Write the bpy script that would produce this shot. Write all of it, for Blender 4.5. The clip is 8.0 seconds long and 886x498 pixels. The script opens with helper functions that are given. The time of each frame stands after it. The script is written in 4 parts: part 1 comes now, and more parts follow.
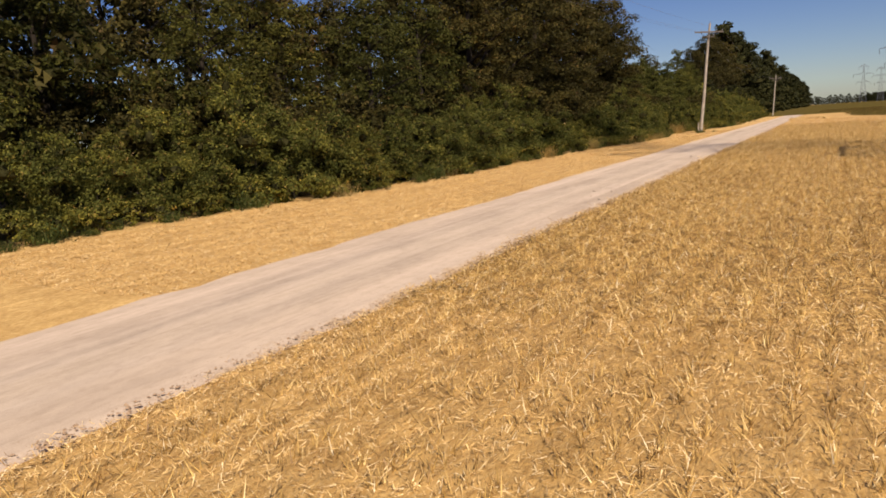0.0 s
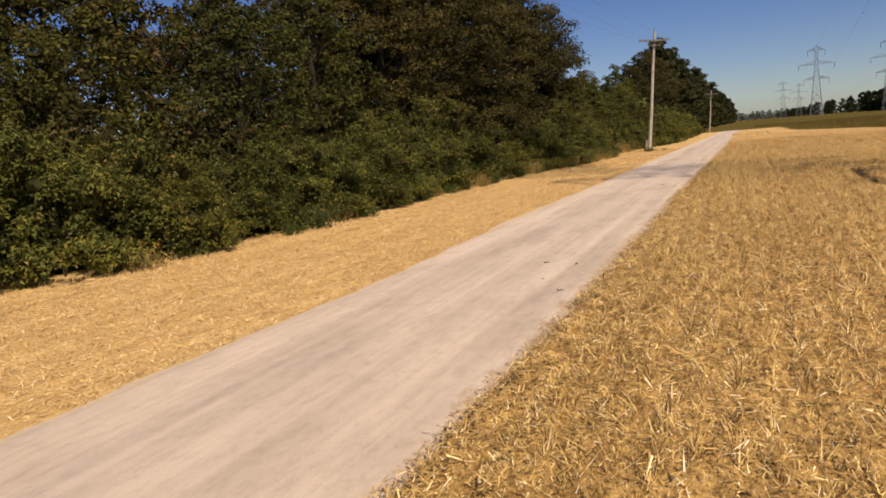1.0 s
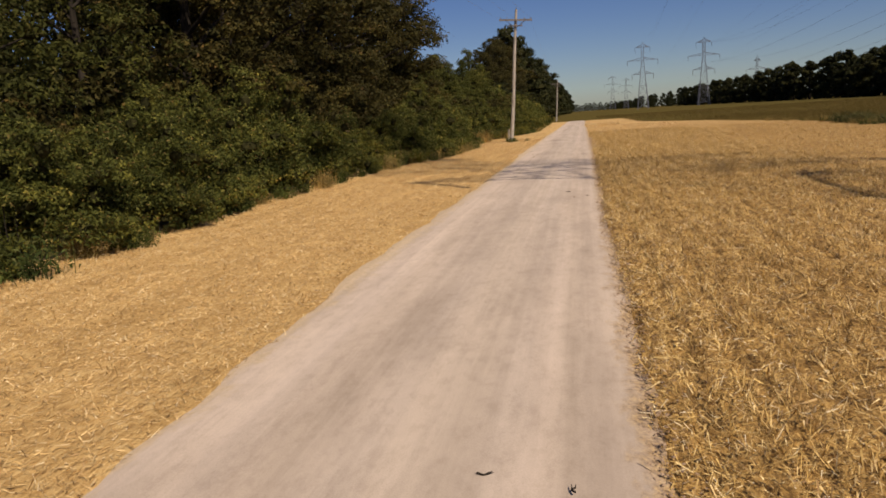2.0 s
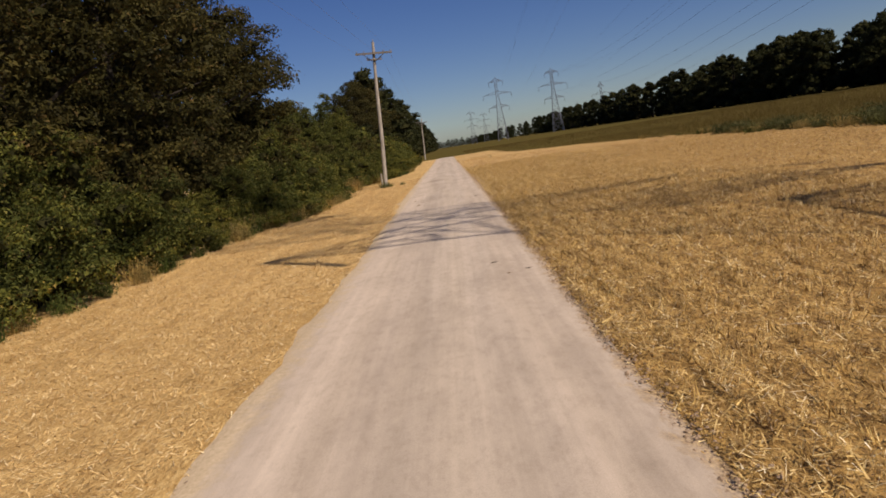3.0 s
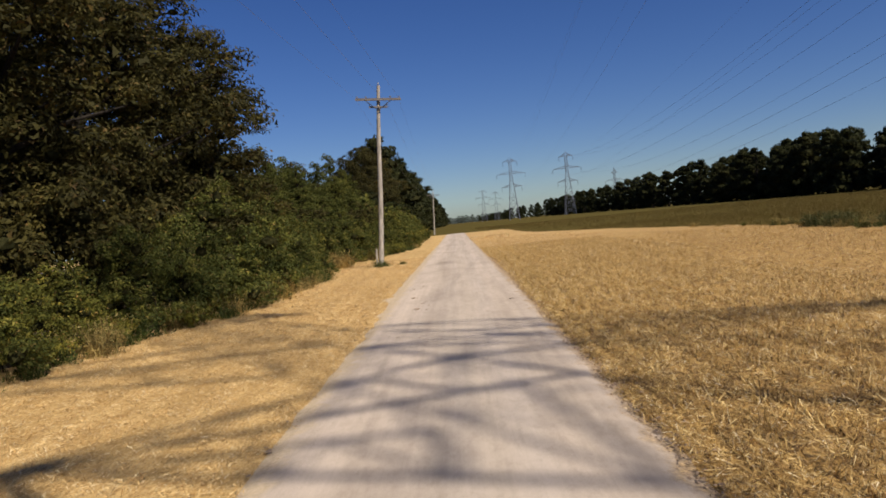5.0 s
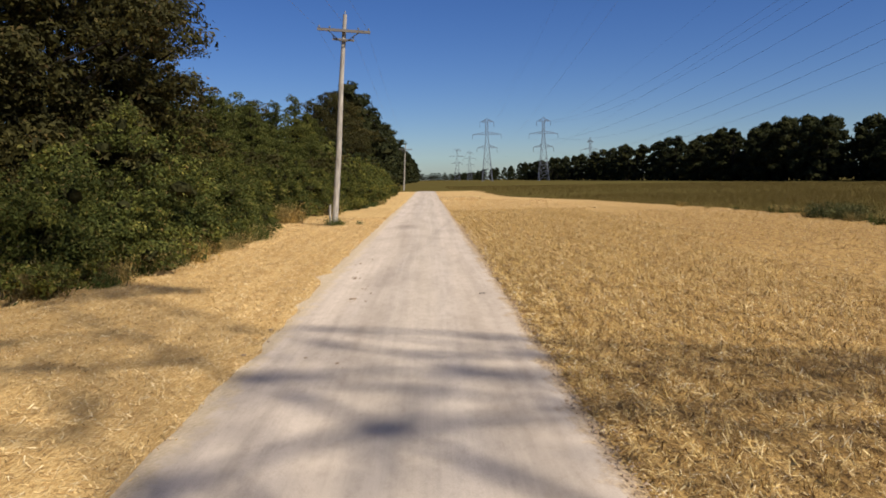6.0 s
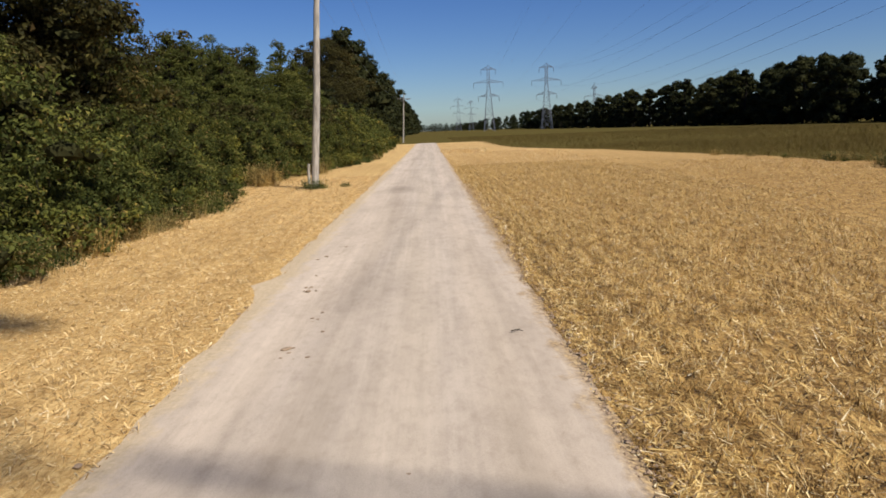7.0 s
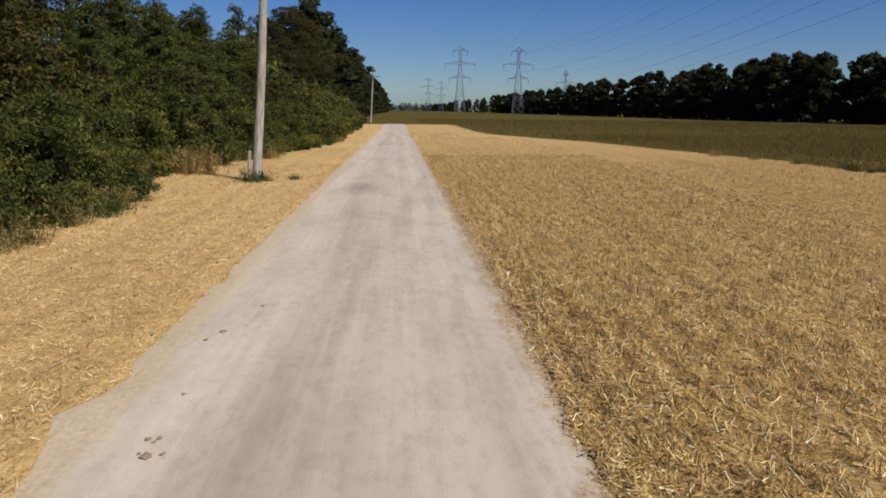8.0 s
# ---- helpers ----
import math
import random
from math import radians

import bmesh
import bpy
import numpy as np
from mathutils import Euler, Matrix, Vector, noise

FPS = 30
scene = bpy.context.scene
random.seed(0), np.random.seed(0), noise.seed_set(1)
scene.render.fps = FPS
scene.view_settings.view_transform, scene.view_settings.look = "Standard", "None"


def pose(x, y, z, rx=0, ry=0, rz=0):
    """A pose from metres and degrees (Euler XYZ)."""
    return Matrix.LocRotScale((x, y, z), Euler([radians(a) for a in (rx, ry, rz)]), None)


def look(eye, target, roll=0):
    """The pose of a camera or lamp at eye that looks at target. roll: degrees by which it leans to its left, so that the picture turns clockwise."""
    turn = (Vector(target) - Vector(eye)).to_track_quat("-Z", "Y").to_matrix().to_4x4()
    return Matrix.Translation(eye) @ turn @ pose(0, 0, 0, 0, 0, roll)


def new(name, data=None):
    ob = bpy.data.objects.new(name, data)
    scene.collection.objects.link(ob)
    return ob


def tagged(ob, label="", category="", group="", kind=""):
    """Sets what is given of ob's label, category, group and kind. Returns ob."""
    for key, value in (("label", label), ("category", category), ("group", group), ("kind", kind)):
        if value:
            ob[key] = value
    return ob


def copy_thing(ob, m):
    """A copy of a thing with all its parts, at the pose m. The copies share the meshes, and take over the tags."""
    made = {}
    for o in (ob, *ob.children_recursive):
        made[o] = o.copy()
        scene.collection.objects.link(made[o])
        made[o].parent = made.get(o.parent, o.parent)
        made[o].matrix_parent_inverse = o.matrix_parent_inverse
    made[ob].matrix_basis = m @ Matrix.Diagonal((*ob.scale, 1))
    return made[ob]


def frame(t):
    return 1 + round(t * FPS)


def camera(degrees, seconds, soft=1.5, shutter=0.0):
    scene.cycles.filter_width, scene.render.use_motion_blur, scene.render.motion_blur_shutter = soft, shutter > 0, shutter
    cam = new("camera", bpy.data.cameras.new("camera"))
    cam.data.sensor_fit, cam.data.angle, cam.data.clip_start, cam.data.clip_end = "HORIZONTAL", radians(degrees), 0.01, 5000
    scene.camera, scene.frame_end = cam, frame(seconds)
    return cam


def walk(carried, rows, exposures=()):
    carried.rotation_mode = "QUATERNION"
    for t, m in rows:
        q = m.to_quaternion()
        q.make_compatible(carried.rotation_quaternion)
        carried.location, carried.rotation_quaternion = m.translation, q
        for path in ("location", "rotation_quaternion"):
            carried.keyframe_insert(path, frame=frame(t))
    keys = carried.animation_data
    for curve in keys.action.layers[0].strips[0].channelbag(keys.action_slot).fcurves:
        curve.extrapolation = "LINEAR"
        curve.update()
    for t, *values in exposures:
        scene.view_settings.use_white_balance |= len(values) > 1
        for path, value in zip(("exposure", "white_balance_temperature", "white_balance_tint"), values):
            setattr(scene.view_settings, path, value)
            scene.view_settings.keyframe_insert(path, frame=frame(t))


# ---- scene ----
cam = camera(66.0, 8.0, soft=1.7)
PATH = [
    (0, (5.265, 1.114, 1.650), (4.290, 2.826, 1.305), -3.86),
    (0.5, (4.237, 4.468, 1.649), (3.285, 6.202, 1.354), -4.69),
    (1, (3.134, 7.713, 1.663), (2.308, 9.510, 1.365), -4.93),
    (1.5, (2.070, 10.595, 1.676), (1.422, 12.458, 1.344), -4.39),
    (2, (1.175, 13.332, 1.712), (0.763, 15.254, 1.342), -3.95),
    (3.5, (0.199, 20.767, 1.754), (0.316, 22.756, 1.586), -7.97),
    (4, (0.009, 22.876, 1.654), (0.216, 24.864, 1.618), -2.33),
    (4.5, (0.061, 25.136, 1.645), (-0.008, 27.134, 1.612), -7.22),
    (6, (0.368, 30.794, 1.762), (0.409, 32.784, 1.560), -0.98),
    (6.5, (0.398, 33.005, 1.756), (0.340, 34.988, 1.499), 1.22),
    (7, (0.475, 35.344, 1.761), (0.502, 37.314, 1.419), -2.25),
    (7.5, (0.403, 37.489, 1.827), (0.490, 39.433, 1.363), 4.20),
    (8, (0.455, 39.270, 1.942), (0.585, 41.226, 1.544), 0.50),
]
EXPOSURES = [
    (0.0, 0.55, 7250, 18.0),
    (1.5, 0.36, 7060, 17.2),
    (2.0, 0.2, 7000, 17.0),
    (3.5, 0.16, 6650, 15.5),
    (4.5, 0.28, 6450, 13.0),
    (6.0, 0.54, 6200, 9.5),
    (7.0, 0.5, 6080, 9.0),
    (8.0, 0.24, 5800, 8.0),
]
walk(cam, [(t, look(eye, target, roll)) for t, eye, target, roll in PATH], EXPOSURES)

# ---- sky, sun, exposure ----
SUN_DIR = Vector((0.70 * math.cos(radians(45)), -0.714 * math.cos(radians(45)), math.sin(radians(45))))
world = bpy.data.worlds.new("sky")
scene.world = world
world.use_nodes = True
wn = world.node_tree.nodes
sky = wn.new("ShaderNodeTexSky")
sky.sky_type = "NISHITA"
sky.sun_disc = False
sky.sun_elevation = radians(45)
sky.sun_rotation = math.atan2(SUN_DIR.x, SUN_DIR.y)
sky.altitude = 0
sky.air_density, sky.dust_density, sky.ozone_density = 0.9, 0.5, 4.8
wn["Background"].inputs["Strength"].default_value = 0.057
vivid = wn.new("ShaderNodeHueSaturation")
vivid.inputs["Saturation"].default_value = 1.22
vivid.inputs["Hue"].default_value = 0.516
world.node_tree.links.new(sky.outputs["Color"], vivid.inputs["Color"])
world.node_tree.links.new(vivid.outputs["Color"], wn["Background"].inputs["Color"])
sun = new("sun", bpy.data.lights.new("sun", "SUN"))
sun.data.energy, sun.data.angle, sun.data.color = 4.6, radians(0.53), (1.0, 0.91, 0.78)
sun.matrix_world = look(SUN_DIR * 60, (0, 0, 0))

# ---- node helpers ----


def mat(name, rough=0.8, metal=0.0):
    m = bpy.data.materials.new(name)
    m.use_nodes = True
    b = m.node_tree.nodes["Principled BSDF"]
    b.inputs["Roughness"].default_value, b.inputs["Metallic"].default_value = rough, metal
    b.inputs["Specular IOR Level"].default_value = 0.3
    return m, m.node_tree.nodes, m.node_tree.links, b


def coords(n, l, scale=(1, 1, 1), which="Object"):
    t, mp = n.new("ShaderNodeTexCoord"), n.new("ShaderNodeMapping")
    mp.inputs["Scale"].default_value = scale
    l.new(t.outputs[which], mp.inputs["Vector"])
    return mp.outputs["Vector"]


def noise_tex(n, l, vec, scale, detail=4, rough=0.6):
    t = n.new("ShaderNodeTexNoise")
    t.inputs["Scale"].default_value, t.inputs["Detail"].default_value, t.inputs["Roughness"].default_value = scale, detail, rough
    l.new(vec, t.inputs["Vector"])
    return t.outputs["Fac"]


def ramp(n, l, fac, stops):
    r = n.new("ShaderNodeValToRGB")
    e = r.color_ramp.elements
    while len(e) < len(stops):
        e.new(0.5)
    for k, (p, c) in zip(e, stops):
        k.position, k.color = p, (*c, 1)
    l.new(fac, r.inputs["Fac"])
    return r.outputs["Color"]


def mixed(n, l, fac, a, b, how="MIX"):
    m = n.new("ShaderNodeMix")
    m.data_type, m.blend_type = "RGBA", how
    for sock, v in ((m.inputs[0], fac), (m.inputs[6], a), (m.inputs[7], b)):
        if isinstance(v, (int, float)):
            sock.default_value = v
        elif isinstance(v, tuple):
            sock.default_value = (*v, 1)
        else:
            l.new(v, sock)
    return m.outputs[2]


def bump(n, l, b, height, strength, dist):
    k = n.new("ShaderNodeBump")
    k.inputs["Strength"].default_value, k.inputs["Distance"].default_value = strength, dist
    l.new(height, k.inputs["Height"])
    l.new(k.outputs["Normal"], b.inputs["Normal"])


def island(n):
    return n.new("ShaderNodeNewGeometry").outputs["Random Per Island"]


def object_random(n):
    return n.new("ShaderNodeObjectInfo").outputs["Random"]


# ---- materials ----
def straw_ground_material():
    m, n, l, b = mat("straw_covered_soil", 0.9)
    v = coords(n, l)
    vs = coords(n, l, (1.0, 0.35, 1.0))
    fine = ramp(n, l, noise_tex(n, l, vs, 38, 5, 0.75), [(0.28, (0.30, 0.175, 0.065)), (0.45, (0.60, 0.39, 0.145)), (0.64, (0.80, 0.58, 0.26))])
    mid = ramp(n, l, noise_tex(n, l, v, 2.3, 4), [(0.3, (0.76, 0.72, 0.66)), (0.7, (1.0, 1.0, 1.0))])
    rows = ramp(n, l, noise_tex(n, l, coords(n, l, (1.0, 0.04, 1.0)), 3.2, 3, 0.6), [(0.36, (0.85, 0.83, 0.79)), (0.60, (1.0, 1.0, 1.0))])
    mid = mixed(n, l, 1.0, mid, rows, "MULTIPLY")
    big = ramp(n, l, noise_tex(n, l, v, 0.12, 3), [(0.35, (0.88, 0.86, 0.82)), (0.65, (1.0, 1.0, 1.0))])
    c = mixed(n, l, 1.0, mixed(n, l, 1.0, fine, mid, "MULTIPLY"), big, "MULTIPLY")
    soil = ramp(n, l, noise_tex(n, l, vs, 34, 5, 0.75), [(0.34, (0.155, 0.09, 0.032)), (0.5, (0.43, 0.27, 0.085)), (0.66, (0.66, 0.45, 0.16))])
    clump = ramp(n, l, noise_tex(n, l, coords(n, l, (1.0, 0.4, 1.0)), 8.0, 5, 0.7), [(0.36, (0.52, 0.46, 0.39)), (0.56, (1.04, 1.01, 0.97))])
    soil = mixed(n, l, 1.0, mixed(n, l, 1.0, soil, clump, "MULTIPLY"), mixed(n, l, 1.0, rows, big, "MULTIPLY"), "MULTIPLY")
    sep = n.new("ShaderNodeSeparateXYZ")
    l.new(v, sep.inputs[0])
    side = n.new("ShaderNodeMapRange")
    side.inputs[1].default_value, side.inputs[2].default_value = -0.5, 0.5
    l.new(sep.outputs[0], side.inputs[0])
    away = n.new("ShaderNodeMapRange")
    away.inputs[1].default_value, away.inputs[2].default_value = 56.0, 90.0
    away.inputs[3].default_value, away.inputs[4].default_value = 1.0, 0.25
    l.new(sep.outputs[1], away.inputs[0])
    start = n.new("ShaderNodeMapRange")
    start.inputs[1].default_value, start.inputs[2].default_value = 2.5, 9.5
    start.inputs[3].default_value, start.inputs[4].default_value = 0.3, 1.0
    l.new(sep.outputs[1], start.inputs[0])
    ends = n.new("ShaderNodeMath")
    ends.operation = "MULTIPLY"
    l.new(away.outputs[0], ends.inputs[0])
    l.new(start.outputs[0], ends.inputs[1])
    both = n.new("ShaderNodeMath")
    both.operation = "MULTIPLY"
    l.new(side.outputs[0], both.inputs[0])
    l.new(ends.outputs[0], both.inputs[1])
    c = mixed(n, l, both.outputs[0], c, soil)
    l.new(c, b.inputs["Base Color"])
    bump(n, l, b, noise_tex(n, l, vs, 30, 5, 0.75), 0.6, 0.04)
    return m


def straw_material(name, stops):
    m, n, l, b = mat(name, 0.55)
    b.inputs["Specular IOR Level"].default_value = 0.4
    c = ramp(n, l, island(n), stops)
    clump = ramp(n, l, noise_tex(n, l, coords(n, l, (1.0, 0.4, 1.0)), 8.0, 5, 0.7), [(0.38, (0.52, 0.47, 0.41)), (0.55, (0.98, 0.97, 0.95)), (0.7, (1.1, 1.1, 1.08))])
    c = mixed(n, l, 1.0, c, clump, "MULTIPLY")
    rows = ramp(n, l, noise_tex(n, l, coords(n, l, (1.0, 0.04, 1.0)), 3.2, 3, 0.6), [(0.36, (0.90, 0.88, 0.85)), (0.60, (1.0, 1.0, 1.0))])
    c = mixed(n, l, 1.0, c, rows, "MULTIPLY")
    l.new(c, b.inputs["Base Color"])
    return m


def trail_material():
    m, n, l, b = mat("crushed_limestone", 0.92)
    v = coords(n, l)
    streak = noise_tex(n, l, coords(n, l, (1.0, 0.035, 1.0)), 2.6, 4, 0.55)
    tracks = noise_tex(n, l, coords(n, l, (1.0, 0.02, 1.0)), 9.0, 4, 0.65)
    patch = noise_tex(n, l, coords(n, l, (1.0, 0.35, 1.0)), 1.3, 5, 0.65)
    grit = noise_tex(n, l, v, 120, 3, 0.7)
    c = ramp(n, l, streak, [(0.25, (0.50, 0.41, 0.312)), (0.5, (0.555, 0.457, 0.355)), (0.75, (0.62, 0.516, 0.41))])
    c = mixed(n, l, 1.0, c, ramp(n, l, patch, [(0.34, (0.84, 0.835, 0.83)), (0.56, (1.0, 1.0, 1.0))]), "MULTIPLY")
    lane_at = n.new("ShaderNodeSeparateXYZ")
    l.new(v, lane_at.inputs[0])
    wander = n.new("ShaderNodeMath")
    wander.operation = "MULTIPLY_ADD"
    l.new(noise_tex(n, l, coords(n, l, (0.8, 0.12, 1.0)), 1.4, 5, 0.6), wander.inputs[0])
    wander.inputs[1].default_value = 0.9
    l.new(lane_at.outputs[0], wander.inputs[2])
    lane = n.new("ShaderNodeMapRange")
    lane.inputs[1].default_value, lane.inputs[2].default_value = -1.1, 2.0
    l.new(wander.outputs[0], lane.inputs[0])
    grey, pale = (0.91, 0.90, 0.89), (1.1, 1.09, 1.085)
    c = mixed(n, l, 1.0, c, ramp(n, l, lane.outputs[0], [(0.05, pale), (0.22, (1.07, 1.06, 1.05)), (0.36, grey), (0.47, (0.90, 0.90, 0.90)), (0.58, (1.0, 1.0, 0.99)), (0.70, (0.92, 0.92, 0.92)), (0.80, (1.02, 1.01, 1.0)), (0.90, (0.88, 0.87, 0.86)), (1.0, (0.96, 0.95, 0.94))]), "MULTIPLY")
    gap = n.new("ShaderNodeVectorMath")
    gap.operation = "DISTANCE"
    l.new(coords(n, l, (1.0, 0.4, 0.0)), gap.inputs[0])
    gap.inputs[1].default_value = (-0.5, 22.6, 0.0)
    damp = n.new("ShaderNodeMath")
    damp.operation = "MULTIPLY_ADD"
    l.new(noise_tex(n, l, coords(n, l, (1.0, 0.5, 1.0)), 2.6, 5, 0.65), damp.inputs[0])
    damp.inputs[1].default_value = 0.6
    l.new(gap.outputs["Value"], damp.inputs[2])
    c = mixed(n, l, 1.0, c, ramp(n, l, damp.outputs[0], [(0.4, (0.72, 0.71, 0.70)), (0.68, (0.86, 0.855, 0.85)), (0.97, (1.0, 1.0, 1.0))]), "MULTIPLY")
    mott = noise_tex(n, l, coords(n, l, (1.0, 0.5, 1.0)), 11, 6, 0.75)
    c = mixed(n, l, 1.0, c, ramp(n, l, mott, [(0.36, (0.88, 0.87, 0.86)), (0.5, (0.98, 0.98, 0.98)), (0.68, (1.03, 1.03, 1.03))]), "MULTIPLY")
    c = mixed(n, l, 1.0, c, ramp(n, l, grit, [(0.3, (0.84, 0.84, 0.84)), (0.6, (1.0, 1.0, 1.0))]), "MULTIPLY")
    sep = n.new("ShaderNodeSeparateXYZ")
    l.new(v, sep.inputs[0])
    far = n.new("ShaderNodeMath")
    far.operation = "ABSOLUTE"
    shift = n.new("ShaderNodeMath")
    shift.inputs[1].default_value = -0.07
    l.new(sep.outputs[0], shift.inputs[0])
    l.new(shift.outputs[0], far.inputs[0])
    rag = n.new("ShaderNodeMath")
    rag.operation = "MULTIPLY_ADD"
    l.new(noise_tex(n, l, coords(n, l, (1.0, 0.6, 1.0)), 4.5, 6, 0.72), rag.inputs[0])
    rag.inputs[1].default_value = 0.75
    l.new(far.outputs[0], rag.inputs[2])
    margin = ramp(n, l, noise_tex(n, l, v, 30, 5, 0.75), [(0.34, (0.13, 0.088, 0.052)), (0.5, (0.34, 0.235, 0.125)), (0.66, (0.58, 0.415, 0.2))])
    right = n.new("ShaderNodeMapRange")
    right.inputs[1].default_value, right.inputs[2].default_value = -0.2, 0.2
    l.new(sep.outputs[0], right.inputs[0])
    dust = ramp(n, l, noise_tex(n, l, v, 26, 5, 0.75), [(0.3, (0.44, 0.335, 0.20)), (0.7, (0.66, 0.52, 0.35))])
    margin = mixed(n, l, right.outputs[0], dust, margin)
    edge = n.new("ShaderNodeMapRange")
    edge.inputs[1].default_value, edge.inputs[2].default_value = 1.66, 1.84
    l.new(rag.outputs[0], edge.inputs[0])
    c = mixed(n, l, edge.outputs[0], c, margin)
    c = mixed(n, l, 1.0, c, ramp(n, l, tracks, [(0.36, (0.905, 0.90, 0.895)), (0.62, (1.015, 1.015, 1.015))]), "MULTIPLY")
    l.new(c, b.inputs["Base Color"])
    bump(n, l, b, grit, 0.35, 0.01)
    return m


def soil_material():
    m, n, l, b = mat("dry_dark_soil", 0.95)
    v = coords(n, l)
    c = ramp(n, l, noise_tex(n, l, v, 14, 5, 0.7), [(0.3, (0.19, 0.13, 0.082)), (0.7, (0.38, 0.275, 0.18))])
    l.new(c, b.inputs["Base Color"])
    return m


def leaf_material(name, stops, rough=0.7, patches=((0.42, 0.47, 0.44), (0.95, 0.97, 0.92), (1.5, 1.42, 1.15))):
    m, n, l, b = mat(name, rough)
    c = ramp(n, l, island(n), stops)
    tint = ramp(n, l, object_random(n), [(0.0, (0.70, 0.74, 0.64)), (0.5, (0.95, 1.0, 0.95)), (0.85, (1.15, 1.12, 0.92)), (1.0, (1.12, 1.02, 0.86))])
    c = mixed(n, l, 1.0, c, tint, "MULTIPLY")
    patch = ramp(n, l, noise_tex(n, l, coords(n, l), 1.1, 5, 0.6), [(0.37, patches[0]), (0.52, patches[1]), (0.68, patches[2])])
    c = mixed(n, l, 1.0, c, patch, "MULTIPLY")
    l.new(c, b.inputs["Base Color"])
    b.inputs["Specular IOR Level"].default_value = 0.1
    tr = n.new("ShaderNodeBsdfTranslucent")
    l.new(c, tr.inputs["Color"])
    mx = n.new("ShaderNodeMixShader")
    mx.inputs[0].default_value = 0.3
    l.new(b.outputs[0], mx.inputs[1])
    l.new(tr.outputs[0], mx.inputs[2])
    l.new(mx.outputs[0], n["Material Output"].inputs["Surface"])
    return m


def plain_material(name, dark, light, scale=8.0, rough=0.85, metal=0.0, stretch=(1, 1, 1)):
    m, n, l, b = mat(name, rough, metal)
    f = noise_tex(n, l, coords(n, l, stretch), scale, 5, 0.65)
    l.new(ramp(n, l, f, [(0.3, dark), (0.7, light)]), b.inputs["Base Color"])
    bump(n, l, b, f, 0.4, 0.01)
    return m


M_GROUND = straw_ground_material()
M_STRAW = straw_material("dry_straw", [(0.0, (0.216, 0.126, 0.041)), (0.3, (0.450, 0.288, 0.086)), (0.72, (0.666, 0.464, 0.162)), (0.92, (0.792, 0.621, 0.297)), (1.0, (0.828, 0.738, 0.522))])
M_VERGE = straw_material("pale_straw", [(0.0, (0.36, 0.215, 0.075)), (0.35, (0.62, 0.41, 0.155)), (0.72, (0.78, 0.56, 0.25)), (1.0, (0.88, 0.74, 0.46))])
M_TRAIL = trail_material()
M_SOIL = soil_material()
M_HEDGE = leaf_material("hedge_leaves", [(0.0, (0.054, 0.06, 0.017)), (0.4, (0.083, 0.09, 0.023)), (0.80, (0.126, 0.126, 0.03)), (0.94, (0.178, 0.162, 0.046)), (1.0, (0.21, 0.134, 0.052))], patches=((0.5, 0.54, 0.5), (0.97, 0.97, 0.9), (1.75, 1.5, 1.1)))
M_TREE = leaf_material("tree_leaves", [(0.0, (0.038, 0.034, 0.012)), (0.5, (0.058, 0.050, 0.016)), (0.9, (0.086, 0.072, 0.022)), (1.0, (0.132, 0.084, 0.036))], patches=((0.5, 0.5, 0.5), (0.95, 0.95, 0.92), (1.35, 1.25, 1.05)))
M_YOUNG = leaf_material("young_tree_leaves", [(0.0, (0.058, 0.062, 0.016)), (0.5, (0.086, 0.09, 0.022)), (0.9, (0.125, 0.122, 0.03)), (1.0, (0.155, 0.122, 0.042))], patches=((0.52, 0.54, 0.52), (0.95, 0.97, 0.92), (1.4, 1.33, 1.05)))
M_MID = leaf_material("mid_tree_leaves", [(0.0, (0.038, 0.041, 0.011)), (0.5, (0.057, 0.059, 0.015)), (0.9, (0.083, 0.081, 0.020)), (1.0, (0.102, 0.081, 0.028))], patches=((0.52, 0.54, 0.52), (0.95, 0.97, 0.92), (1.4, 1.33, 1.05)))
M_FARTREE = leaf_material("far_tree_leaves", [(0.0, (0.020, 0.022, 0.009)), (0.6, (0.032, 0.034, 0.012)), (1.0, (0.052, 0.052, 0.018))], patches=((0.7, 0.72, 0.7), (0.95, 0.97, 0.94), (1.2, 1.15, 1.0)))
# near-black colour for filler lumps that imitate the shade inside foliage
M_CORE = plain_material("inner_shade", (0.016, 0.017, 0.007), (0.042, 0.04, 0.016), 6, rough=1.0)
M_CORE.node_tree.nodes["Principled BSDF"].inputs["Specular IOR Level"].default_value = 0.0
M_BARK = plain_material("tree_bark", (0.014, 0.012, 0.009), (0.036, 0.03, 0.024), 12, stretch=(1, 1, 0.2), rough=1.0)
M_BARK.node_tree.nodes["Principled BSDF"].inputs["Specular IOR Level"].default_value = 0.05
M_POLE = plain_material("weathered_pole_wood", (0.15, 0.128, 0.105), (0.47, 0.42, 0.35), 22, stretch=(1, 1, 0.09))
M_ARM = plain_material("weathered_crossarm_wood", (0.09, 0.078, 0.068), (0.21, 0.185, 0.16), 14, stretch=(0.1, 1, 1))
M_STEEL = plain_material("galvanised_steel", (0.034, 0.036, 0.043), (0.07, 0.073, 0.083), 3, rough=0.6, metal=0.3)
# paler, bluer steel: distance haze is mixed into the far towers' colour
M_FARSTEEL = plain_material("haze_tinted_steel", (0.085, 0.092, 0.112), (0.135, 0.143, 0.165), 3, rough=0.7)
M_WIRE = plain_material("aluminium_conductor", (0.10, 0.10, 0.11), (0.2, 0.2, 0.21), 2, rough=0.5, metal=0.4)
M_INSUL = plain_material("grey_porcelain", (0.1, 0.095, 0.09), (0.2, 0.19, 0.18), 20, rough=0.3)
